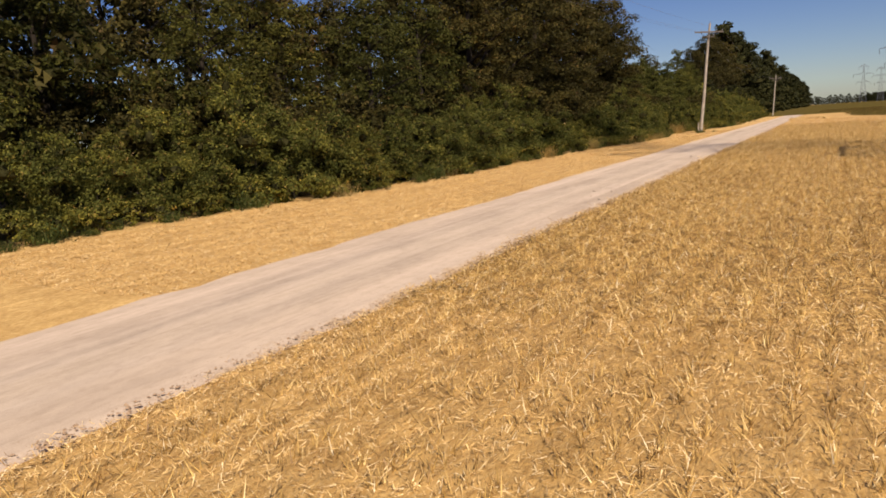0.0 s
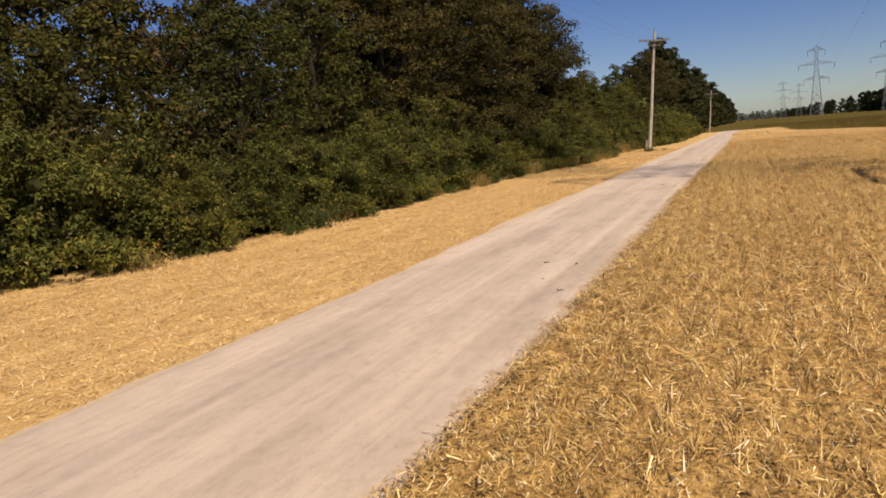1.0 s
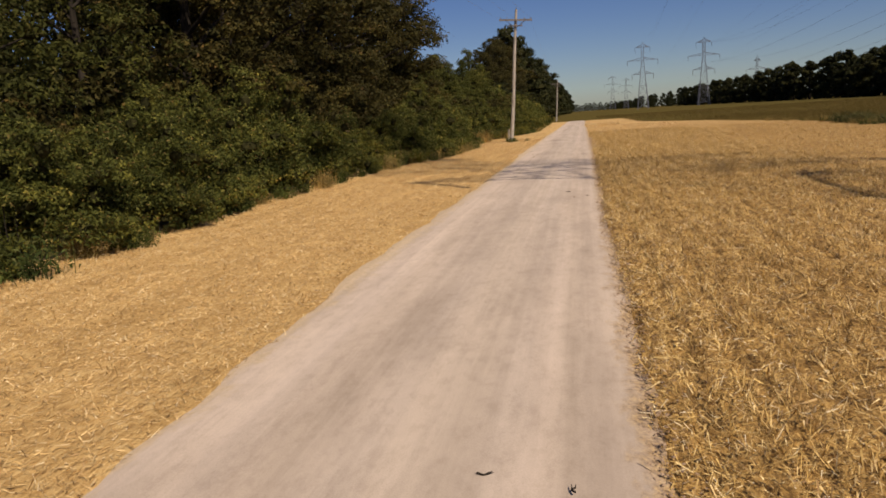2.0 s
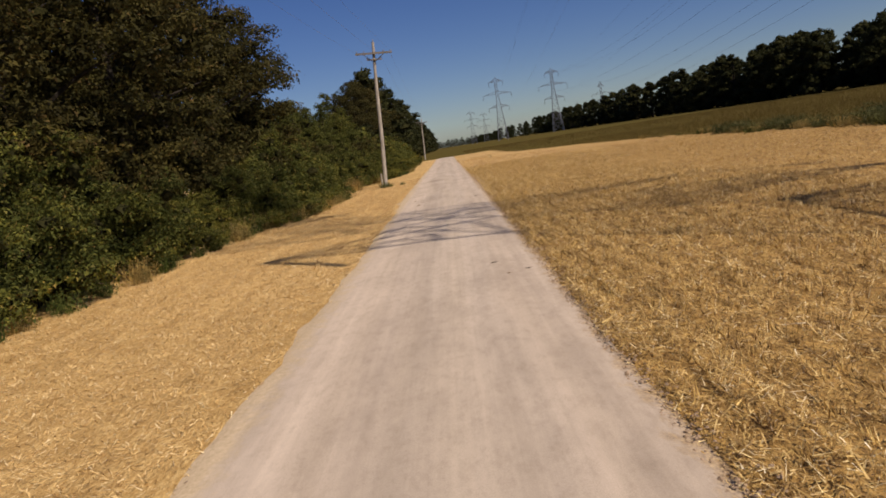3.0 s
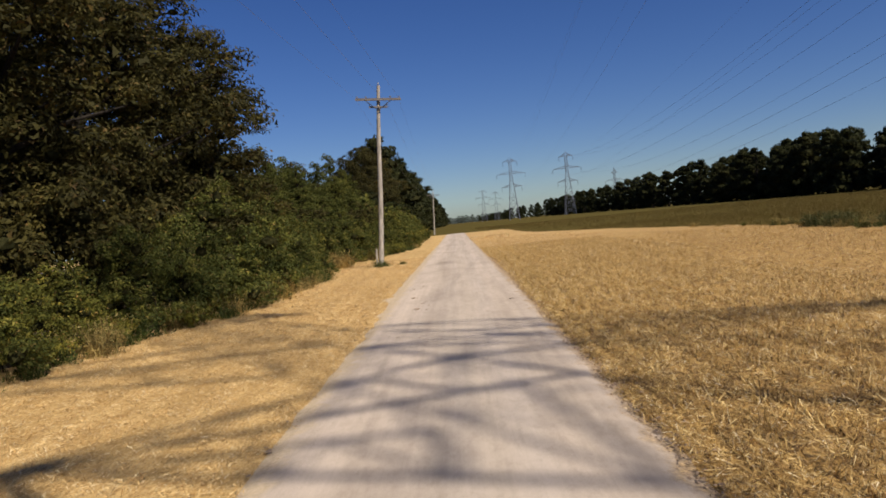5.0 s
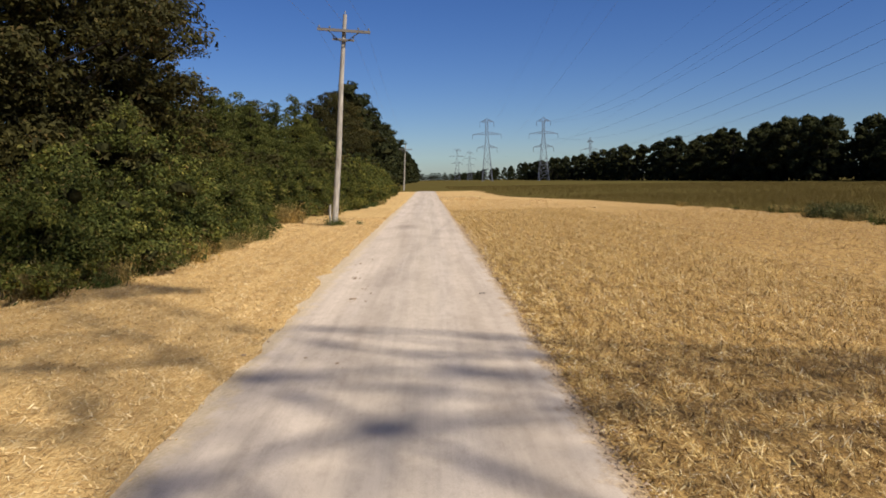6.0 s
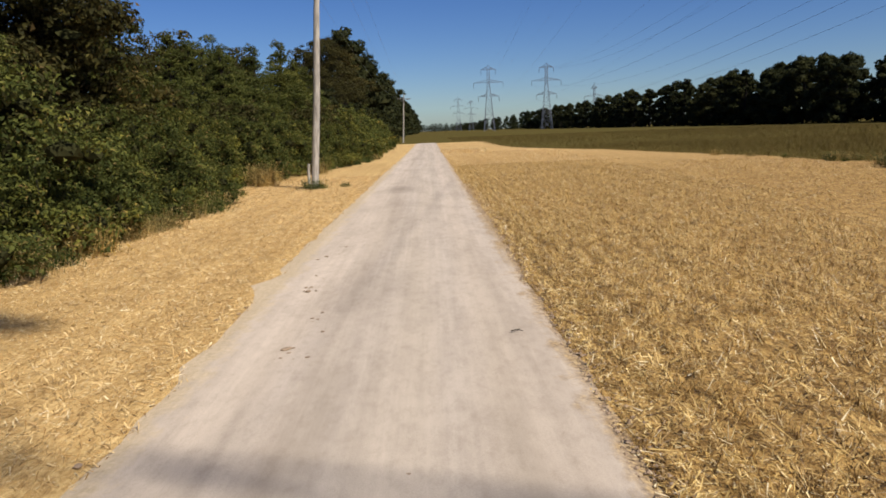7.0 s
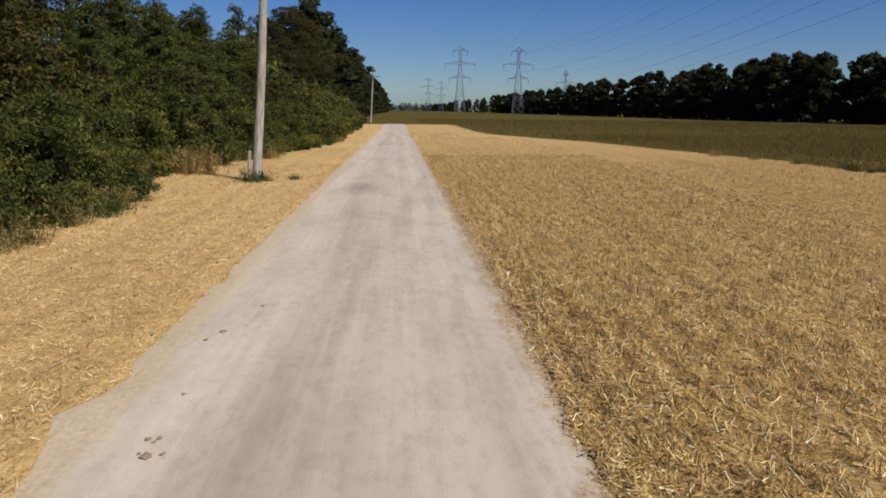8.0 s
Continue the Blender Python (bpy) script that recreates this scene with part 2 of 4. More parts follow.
M_STRING = plain_material("brown_glazed_insulator", (0.035, 0.028, 0.024), (0.07, 0.055, 0.046), 20, rough=0.3)
M_DRYWEED = leaf_material("dry_weeds", [(0.0, (0.17, 0.105, 0.04)), (0.5, (0.32, 0.22, 0.085)), (1.0, (0.52, 0.39, 0.18))])
M_GREYWEED = leaf_material("grey_green_weeds", [(0.0, (0.07, 0.073, 0.03)), (0.6, (0.112, 0.112, 0.046)), (1.0, (0.19, 0.165, 0.078))])
M_WEED = leaf_material("green_weeds", [(0.0, (0.045, 0.06, 0.018)), (0.6, (0.08, 0.1, 0.028)), (1.0, (0.18, 0.16, 0.06))])
M_TALL = leaf_material("tall_field_grass", [(0.0, (0.102, 0.073, 0.023)), (0.5, (0.122, 0.09, 0.027)), (0.85, (0.146, 0.102, 0.034)), (1.0, (0.18, 0.12, 0.047))], patches=((0.84, 0.8, 0.76), (0.98, 0.99, 0.97), (1.06, 1.12, 0.96)))
M_MEADOW = plain_material("meadow_ground", (0.072, 0.056, 0.018), (0.104, 0.083, 0.025), 0.6)
M_MEADOW.node_tree.nodes["Principled BSDF"].inputs["Specular IOR Level"].default_value = 0.0
M_LITTER = plain_material("leaf_litter", (0.045, 0.032, 0.018), (0.13, 0.095, 0.05), 5)

# ---- mesh helpers ----
RNG = np.random.default_rng(7)


def quad_mesh(name, v, material):
    """A mesh of separate faces from an array of shape (faces, corners, 3)."""
    n, k = v.shape[:2]
    me = bpy.data.meshes.new(name)
    me.vertices.add(k * n)
    me.vertices.foreach_set("co", np.ascontiguousarray(v, dtype=np.float32).ravel())
    me.loops.add(k * n)
    me.loops.foreach_set("vertex_index", np.arange(k * n, dtype=np.int32))
    me.polygons.add(n)
    me.polygons.foreach_set("loop_start", np.arange(0, k * n, k, dtype=np.int32))
    me.update(calc_edges=True)
    me.materials.append(material)
    return me


def unit(a):
    return a / np.maximum(np.linalg.norm(a, axis=-1, keepdims=True), 1e-6)


def leaves(centres, outward, size, rng, droop=0.25, slim=0.62):
    """Small three-cornered leaves at the centres, roughly facing outward."""
    n = len(centres)
    nor = unit(outward + rng.normal(0, 0.42, (n, 3)) + np.array([0.0, 0, 0.3]))
    along = unit(np.cross(nor, rng.normal(0, 1, (n, 3))))
    along[:, 2] -= droop
    along = unit(along)
    side = unit(np.cross(nor, along))
    s = size * rng.uniform(0.6, 1.35, (n, 1))
    return np.stack([centres - along * s * 0.5 - side * s * slim * 0.2, centres + side * s * slim * 0.5 + nor * s * 0.1, centres + along * s * 0.55 - side * s * slim * 0.25], axis=1)


def part(name, data, material, parent, label=""):
    """One mesh object under a thing or a part; data: a bmesh or a finished mesh."""
    if isinstance(data, bmesh.types.BMesh):
        me = bpy.data.meshes.new(name)
        data.to_mesh(me)
        data.free()
        me.materials.append(material)
        data = me
    ob = new(name, data)
    ob.parent = parent
    if label:
        tagged(ob, label)
    return ob


def tube(bm, points, radii, sides=7):
    """A bent tapering tube through the points."""
    rings = []
    for i, p in enumerate(points):
        a, b = Vector(points[max(i - 1, 0)]), Vector(points[min(i + 1, len(points) - 1)])
        d = (b - a).normalized()
        u = d.orthogonal().normalized()
        w = d.cross(u)
        rings.append([bm.verts.new(Vector(p) + (u * math.cos(6.2832 * k / sides) + w * math.sin(6.2832 * k / sides)) * radii[i]) for k in range(sides)])
    for r, s in zip(rings, rings[1:]):
        for k in range(sides):
            bm.faces.new((r[k], r[(k + 1) % sides], s[(k + 1) % sides], s[k]))
    bm.faces.new(list(reversed(rings[0])))
    bm.faces.new(rings[-1])


def beam(bm, a, b, w=0.1, h=None):
    """A square bar from a to b."""
    a, b = Vector(a), Vector(b)
    h = h or w
    d = (b - a).normalized()
    u = (Vector((0, 0, 1)).cross(d) if abs(d.z) < 0.95 else Vector((1, 0, 0)).cross(d)).normalized()
    v = d.cross(u)
    r = [[bm.verts.new(p + u * (sx * w / 2) + v * (sy * h / 2)) for sx, sy in ((-1, -1), (1, -1), (1, 1), (-1, 1))] for p in (a, b)]
    for k in range(4):
        bm.faces.new((r[0][k], r[0][(k + 1) % 4], r[1][(k + 1) % 4], r[1][k]))
    bm.faces.new(list(reversed(r[0])))
    bm.faces.new(r[1])


def lump(bm, centre, radius, squash=1.0, seed=0, detail=2):
    """An uneven rounded mass."""
    made = bmesh.ops.create_icosphere(bm, subdivisions=detail, radius=1.0)["verts"]
    off = Vector((seed * 3.7, seed * 1.9, seed * 0.7))
    for v in made:
        k = radius * (0.8 + 0.45 * noise.noise(v.co * 1.7 + off))
        v.co = Vector(centre) + Vector((v.co.x * k, v.co.y * k, v.co.z * k * squash))


def thing(name, label, category, group="", kind="", at=(0, 0, 0), turn=0.0, scale=(1, 1, 1)):
    ob = new(name)
    tagged(ob, label, category, group, kind)
    ob.matrix_basis = pose(*at, 0, 0, turn) @ Matrix.Diagonal((*scale, 1))
    return ob


# ---- ground ----
EDGES = ((-50, -1.2, 1.2), (2, -1.25, 1.2), (6, -1.32, 1.34), (12, -1.36, 1.4), (16, -1.28, 1.41), (21, -1.48, 1.4), (25, -1.52, 1.37), (30, -1.4, 1.38), (35, -1.42, 1.44), (40, -1.4, 1.48), (46, -1.55, 1.53), (52, -1.54, 1.5), (58, -1.56, 1.45), (80, -1.4, 1.4), (1000, -1.4, 1.4))


# where pale dust spills over the straw: y, half-length, reach
DUST_SPILLS = ((40.7, 0.3, 0.16), (43.5, 0.35, 0.2), (44.7, 0.3, 0.12))


def trail_edges(y):
    """The trail's two wavy edges at y."""
    q = noise.noise(Vector((y * 0.5, 3.1, 0))) * 0.13 + noise.noise(Vector((y * 1.6, 9.1, 0))) * 0.12
    p = noise.noise(Vector((y * 0.35, 17.7, 0))) * 0.06 + noise.noise(Vector((y * 2.1, 27.1, 0))) * 0.08
    for (ya, la, ra), (yb, lb, rb) in zip(EDGES, EDGES[1:]):
        if y < yb:
            f = max(0.0, (y - ya) / (yb - ya))
            spill = sum(d * math.exp(-((y - c) / w) ** 2) for c, w, d in DUST_SPILLS)
            return la + (lb - la) * f + q - spill, ra + (rb - ra) * f + p
    return -1.4, 1.4


def land(x, y):
    """The height of the straw-covered ground."""
    near = max(0.0, 1.0 - max(0.0, abs(x) - 1.2) / 1.0)
    return 0.07 * noise.noise(Vector((x * 0.22, y * 0.16, 1.3))) * (1 - near) * min(1.0, 40.0 / (1.0 + abs(y))) - 0.03 * near


def ground():
    bm = bmesh.new()
    xs = [-2500, -800, -300, -120, -60, -35, -22, -16] + [-12 + 0.6 * k for k in range(64)] + [30, 36, 45, 60, 80, 120, 300, 800, 2500]
    ys = [-2500, -800, -300, -120, -50, -25, -14] + [-8 + 1.0 * k for k in range(90)] + [86, 92, 100, 112, 130, 160, 220, 320, 500, 900, 1500, 3000]
    grid = [[bm.verts.new((x, y, land(x, y))) for x in xs] for y in ys]
    for a, b in zip(grid, grid[1:]):
        for k in range(len(xs) - 1):
            bm.faces.new((a[k], a[k + 1], b[k + 1], b[k]))
    me = bpy.data.meshes.new("ground")
    bm.to_mesh(me)
    bm.free()
    me.materials.append(M_GROUND)
    for p in me.polygons:
        p.use_smooth = True
    tagged(new("ground", me), "flat ground covered with golden chopped straw", "ground", kind="structure")


def trail():
    bm = bmesh.new()
    ys = [-60, -40, -25, -14, -8] + [-4 + 0.33 * k for k in range(260)] + [82.5 + 2 * k for k in range(28)] + [138.4]
    rows = []
    for y in ys:
        a, b = trail_edges(y)
        a, b = a - 0.22, b + 0.26
        row = []
        for k in range(13):
            f = k / 12
            x = a + (b - a) * f
            z = 0.035 - 0.03 * (2 * f - 1) ** 2 + 0.008 * noise.noise(Vector((x * 1.4, y * 0.25, 0)))
            if k in (0, 12):
                z = -0.06
            row.append(bm.verts.new((x, y, z)))
        rows.append(row)
    for a, b in zip(rows, rows[1:]):
        for k in range(12):
            bm.faces.new((a[k], a[k + 1], b[k + 1], b[k]))
    me = bpy.data.meshes.new("road")
    bm.to_mesh(me)
    bm.free()
    me.materials.append(M_TRAIL)
    for p in me.polygons:
        p.use_smooth = True
    tagged(new("road", me), "straight pale crushed limestone trail with faint wheel tracks", "trail", kind="structure")


def field_edge(y):
    """x at which the straw gives way to the uncut field."""
    pts = ((-100, 16.2), (48, 16.2), (57, 16.0), (63, 16.0), (70, 15.1), (82, 12.6), (90, 9.8), (96, 7.8), (106, 7.0), (136, 7.0), (140, -30), (2000, -30))
    for (ya, xa), (yb, xb) in zip(pts, pts[1:]):
        if y < yb:
            return xa + (xb - xa) * (y - ya) / (yb - ya) + 0.5 * noise.noise(Vector((y * 0.3, 5.5, 0)))
    return -30


def meadow():
    bm = bmesh.new()
    ys = [-300, -100, -30, 0, 15] + [25 + 3 * k for k in range(30)] + [120, 130, 136, 138, 140, 146, 160, 220, 330, 600, 1200, 2400]
    xs = [0, 1.5, 4, 10, 20, 40, 65, 100, 250, 900, 2400]
    rows = []
    for y in ys:
        e = field_edge(y)
        rows.append([bm.verts.new((e + x, y, -0.1 if k == 0 else (0.05 if k == 1 else 0.12) + 0.08 * noise.noise(Vector((x * 0.1, y * 0.1, 4))))) for k, x in enumerate(xs)])
    for a, b in zip(rows, rows[1:]):
        for k in range(len(xs) - 1):
            bm.faces.new((a[k], a[k + 1], b[k + 1], b[k]))
    me = bpy.data.meshes.new("meadow")
    bm.to_mesh(me)
    bm.free()
    me.materials.append(M_MEADOW)
    tagged(new("meadow", me), "uncut olive-brown field beside the straw", "field", kind="structure")


ground()
trail()
meadow()


def wood_floor():
    """Dark leaf litter under the hedge and the wood."""
    bm = bmesh.new()
    ys = [-200, -60, -20] + [-10 + 2 * k for k in range(76)] + [160, 200, 300, 640]
    rows = []
    for y in ys:
        e = hedge_foot(y) - 0.75 + 0.3 * noise.noise(Vector((y * 0.5, 2.2, 0)))
        rows.append([bm.verts.new((e - x, y, (-0.12 if k == 0 else 0.05 + 0.1 * noise.noise(Vector((x * 0.4, y * 0.4, 9)))) + max(0.0, land(e - x, y)))) for k, x in enumerate((0, 0.5, 2, 4, 7, 11, 16, 24, 40, 80))])
    for a, b in zip(rows, rows[1:]):
        for k in range(9):
            bm.faces.new((a[k + 1], a[k], b[k], b[k + 1]))
    me = bpy.data.meshes.new("wood_floor")
    bm.to_mesh(me)
    bm.free()
    me.materials.append(M_LITTER)
    for p in me.polygons:
        p.use_smooth = True
    tagged(new("wood_floor", me), "dark leaf litter under the hedge and trees", "ground", kind="structure")



# ---- hedge and woods ----
def hedge_foot(y):
    """x of the foot of the hedge at y."""
    pts = ((-40, -7.4), (8, -7.6), (12, -7.4), (16, -6.6), (21, -6.2), (26, -6.5), (31, -6.9), (36, -6.6), (40, -6.3), (43, -5.2), (48, -4.9), (53, -5.3), (57, -6.2), (60, -6.5), (63, -6.1), (67, -5.0), (72, -4.4), (81, -3.2), (90, -3.4), (110, -4.2), (140, -4.6), (146, -7.2), (1000, -7.2))
    for (ya, xa), (yb, xb) in zip(pts, pts[1:]):
        if y < yb:
            return xa + (xb - xa) * (y - ya) / (yb - ya)
    return -7.2


wood_floor()


def lobes_leaves(lobes, count, size, rng, under=-0.08, loose=0.19):
    """Leaves over the shells of lobes (x, y, z, radius, squash)."""
    weight = np.array([o[3] ** 2 for o in lobes])
    pick = rng.choice(len(lobes), count, p=weight / weight.sum())
    d = unit(rng.normal(0, 1, (count, 3)))
    d[:, 2] = np.where(d[:, 2] < under, -d[:, 2], d[:, 2])
    L = np.array(lobes)[pick]
    r = L[:, 3] * (1.0 + rng.normal(0, loose, count) - 0.14 * rng.random(count) ** 2)
    c = L[:, :3] + d * r[:, None] * np.stack([np.ones(count), np.ones(count), L[:, 4]], 1)
    keep = c[:, 2] > 0.03
    return leaves(c[keep], d[keep], size, rng)


def clumps(bough, n, rng, small=(0.3, 0.5), up=0.35):
    """Rounded leaf clumps budding from the upper and outer side of one bough."""
    x, y, z, r, squash = bough
    out = unit(np.array([[x, y, 0.0]]))[0]
    d = unit(rng.normal(0, 1, (n, 3)) + np.array([0, 0, up]) + 0.45 * out)
    return [(x + k[0] * r * 0.78, y + k[1] * r * 0.78, z + k[2] * r * squash * 0.85, r * rng.uniform(*small), rng.uniform(0.6, 0.9)) for k in d]


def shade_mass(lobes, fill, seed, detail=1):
    """Dark filler standing in for a plant's inner shade, one uneven mass behind each lobe."""
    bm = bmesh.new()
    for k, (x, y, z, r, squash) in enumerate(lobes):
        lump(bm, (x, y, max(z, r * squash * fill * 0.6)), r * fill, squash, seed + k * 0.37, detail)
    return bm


def make_bush(seed, w, h, count, size, material, label):
    rng = np.random.default_rng(100 + seed)
    bush = thing("bush", label, "bush", "bushes along the trail")
    boughs = [(rng.uniform(-0.42, 0.36) * w, rng.uniform(-0.45, 0.45) * w, h * rng.uniform(0.12, 0.72), w * rng.uniform(0.13, 0.21), rng.uniform(0.65, 0.95)) for _ in range(17)]
    boughs += [(rng.uniform(0.2, 0.46) * w, rng.uniform(-0.5, 0.5) * w, h * rng.uniform(0.08, 0.2), w * rng.uniform(0.09, 0.15), 0.9) for _ in range(7)]
    boughs += [(rng.uniform(-0.3, 0.2) * w, rng.uniform(-0.3, 0.3) * w, h * rng.uniform(0.75, 0.95), w * rng.uniform(0.08, 0.14), 1.2) for _ in range(4)]
    lobes = [c for o in boughs for c in clumps(o, 6, rng, (0.34, 0.58))]
    sprigs = [leaves(np.array([o[:3]]) + unit(rng.normal(0, 1, (1, 3)) + np.array([[0.5, 0, 0.7]])) * np.linspace(0.8, rng.uniform(1.3, 2.0), 22)[:, None] * o[3] + rng.normal(0, 0.04, (22, 3)), rng.normal(0, 1, (22, 3)), size * 1.05, rng) for o in boughs for _ in range(4)]
    part("foliage", quad_mesh("foliage", np.concatenate([lobes_leaves(lobes, count, size, rng, under=-0.3, loose=0.24), *sprigs]), material), material, bush)
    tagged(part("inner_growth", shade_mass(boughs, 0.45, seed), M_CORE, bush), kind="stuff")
    for _ in range(6):
        stem = bmesh.new()
        x, y = rng.uniform(-0.3, 0.25) * w, rng.uniform(-0.4, 0.4) * w
        tube(stem, [(x, y, -0.15), (x * 0.95, y * 1.1, h * 0.3), (x * 0.85, y * 1.2, h * 0.5)], [0.018, 0.012, 0.005], 5)
        part("stem", stem, M_BARK, bush)
    return bush


def make_tree(seed, h, spread, low, count, size, material, label, category="tree", group="trees of the wood", limbs=34, full=-0.25, cone=0.0, buds=7, flat=(0.45, 0.7), fill=0.25):
    """A broadleaf tree: trunk, limbs, and a crown of leaf clumps on boughs round the limb ends."""
    rng = np.random.default_rng(300 + seed)
    tree = thing("tree", label, category, group)
    wood = bmesh.new()
    bend = rng.uniform(-0.3, 0.3, 2)
    tube(wood, [(0, 0, -0.25), (bend[0] * 0.3, bend[1] * 0.3, h * 0.3), (bend[0], bend[1], h * 0.62), (bend[0] * 1.5, bend[1] * 1.5, h * 0.93)], [0.024 * h, 0.018 * h, 0.011 * h, 0.003 * h], 9)
    boughs = []
    for k in range(limbs):
        f = (k + 0.5) / limbs
        z = h * (low + (0.96 - low) * f)
        reach = spread * (0.35 + 0.65 * math.sin(math.pi * min(1.0, 0.18 + 0.78 * f) ** 0.9)) * rng.uniform(0.6, 1.0)
        reach = reach * (1 - cone) + cone * spread * (1.05 - f) ** 0.8 * rng.uniform(0.6, 1.0)
        reach *= 1.0 - 0.55 * f ** 3
        a = k * 2.4 + rng.uniform(-0.5, 0.5)
        end = (reach * math.cos(a), reach * math.sin(a), z + rng.uniform(-0.04, 0.04) * h)
        start = (bend[0] * f, bend[1] * f, max(h * 0.12, z - reach * 0.55))
        if k % 2 == 0:
            mid = tuple(0.5 * (s + e) + (0.06 * reach if i == 2 else 0) for i, (s, e) in enumerate(zip(start, end)))
            tube(wood, [start, mid, end], [0.007 * h, 0.005 * h, 0.0015 * h], 5)
        r = spread * rng.uniform(0.24, 0.38) * (1.0 - 0.32 * f) * (1 - 0.4 * cone * f)
        boughs.append((*end, r, rng.uniform(*flat)))
        boughs.append((end[0] * 0.55, end[1] * 0.55, end[2] - 0.01 * h, r * 1.05, 0.75))
    part("trunk", wood, M_BARK, tree)
    lobes = [c for o in boughs for c in clumps(o, buds, rng)]
    part("crown", quad_mesh("crown", lobes_leaves(lobes, count, size, rng, under=full), material), material, tree)
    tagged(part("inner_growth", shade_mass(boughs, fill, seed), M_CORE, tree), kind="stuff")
    return tree


def place(models, spots):
    """The models at their first spots, copies at the rest. A spot: x, y, model, scale, turn."""
    used = set()
    for x, y, k, s, turn in spots:
        m = pose(x, y, -0.02, 0, 0, turn)
        if k not in used:
            models[k].scale = (s, s, s)
            models[k].matrix_basis = m @ Matrix.Diagonal((s, s, s, 1))
            used.add(k)
        else:
            c = copy_thing(models[k], m)
            c.matrix_basis = m @ Matrix.Diagonal((s, s, s, 1))


rng = np.random.default_rng(21)
BUSHES = [
    make_bush(0, 3.0, 2.3, 15000, 0.083, M_HEDGE, "dense green bush with small leaves in the hedge"),
    make_bush(1, 3.2, 2.7, 15500, 0.085, M_HEDGE, "rounded dark green bush in the hedge"),
    make_bush(2, 2.7, 2.0, 14000, 0.08, M_HEDGE, "low spreading green bush at the hedge's foot"),
    make_bush(3, 3.4, 3.2, 16500, 0.088, M_HEDGE, "tall leafy green bush in the hedge"),
    # darker tree leaves put the shade of the recess behind the hedge into colour
    make_bush(4, 3.4, 3.4, 6000, 0.14, M_TREE, "tall shaded bush behind the hedge's front"),
    make_bush(5, 3.2, 2.5, 3200, 0.17, M_HEDGE, "low dark green bush close beside the trail"),
]
spots = []
y = -1.0
while y < 80:
    k = int(rng.integers(0, 4))
    s = rng.uniform(0.68, 1.12)
    spots.append((hedge_foot(y) - 1.3 * s + rng.uniform(-0.35, 0.15), y, k, s, rng.uniform(-35, 35)))
    y += rng.uniform(1.3, 1.85)
while y < 141:
    s = rng.uniform(0.7, 1.15)
    spots.append((hedge_foot(y) - 1.4 * s + rng.uniform(-0.3, 0.15), y, 5, s, rng.uniform(-35, 35)))
    spots.append((hedge_foot(y) - 4.2 + rng.uniform(-0.5, 0.5), y + 1.0, 5, s * 1.45, rng.uniform(-180, 180)))
    y += rng.uniform(1.7, 2.4)
y = -4.0
while y < 86:
    s = rng.uniform(0.85, 1.15)
    spots.append((hedge_foot(y) - 3.7 + rng.uniform(-0.4, 0.4), y, 4, s, rng.uniform(-180, 180)))
    y += rng.uniform(2.0, 2.9)
place(BUSHES, spots)

TREES = [
    make_tree(0, 11.0, 3.6, 0.16, 36000, 0.14, M_TREE, "tall broadleaf tree with a dense dark green crown"),
    make_tree(1, 12.0, 4.0, 0.2, 38000, 0.145, M_TREE, "spreading broadleaf tree with layered dark boughs"),
    make_tree(2, 7.5, 2.6, 0.1, 16000, 0.135, M_YOUNG, "medium green tree at the edge of the wood"),
    make_tree(3, 9.0, 2.5, 0.08, 24000, 0.12, M_YOUNG, "slender pointed green tree in the wood", limbs=44, cone=0.75),
    make_tree(4, 11.0, 3.8, 0.14, 7000, 0.28, M_TREE, "dark broadleaf tree standing deeper in the wood"),
    make_tree(5, 7.5, 2.7, 0.1, 18000, 0.13, M_MID, "medium dark broadleaf tree behind the hedge"),
]
spots = []
# the near, lower and gappier stretch
for x, y, k, s in ((-14.5, 5.5, 0, 0.8), (-18, 11, 1, 0.8), (-19, 21, 1, 0.85), (-13.8, 9.5, 2, 1.15), (-10.5, 3, 2, 0.85), (-10.2, 8, 2, 0.8), (-12.5, 12, 3, 0.9), (-10.4, 15.5, 2, 0.8), (-12.0, 19.5, 2, 1.0), (-15, 24, 0, 0.8), (-11.0, 24.5, 2, 0.95),
                   (-16, 6, 3, 0.9), (-17, 15, 0, 0.75), (-11.2, 29, 3, 1.0), (-18, 31, 1, 0.8)):
    spots.append((x, y, 5 if k in (2, 3) else k, s, float(rng.uniform(0, 360))))
# the great trees
for x, y, k, s in ((-11.2, 34, 0, 1.0), (-12.5, 39, 1, 1.1), (-11.3, 44, 0, 1.15), (-12.0, 49.5, 1, 1.1), (-10.3, 55.0, 0, 0.98), (-11.6, 52.5, 1, 1.25), (-13.5, 46.5, 0, 1.25), (-13.2, 56.5, 0, 1.1), (-16, 36, 1, 1.1), (-17, 43, 0, 1.2), (-16.5, 50, 1, 1.05)):
    spots.append((x, y, k, s, float(rng.uniform(0, 360))))
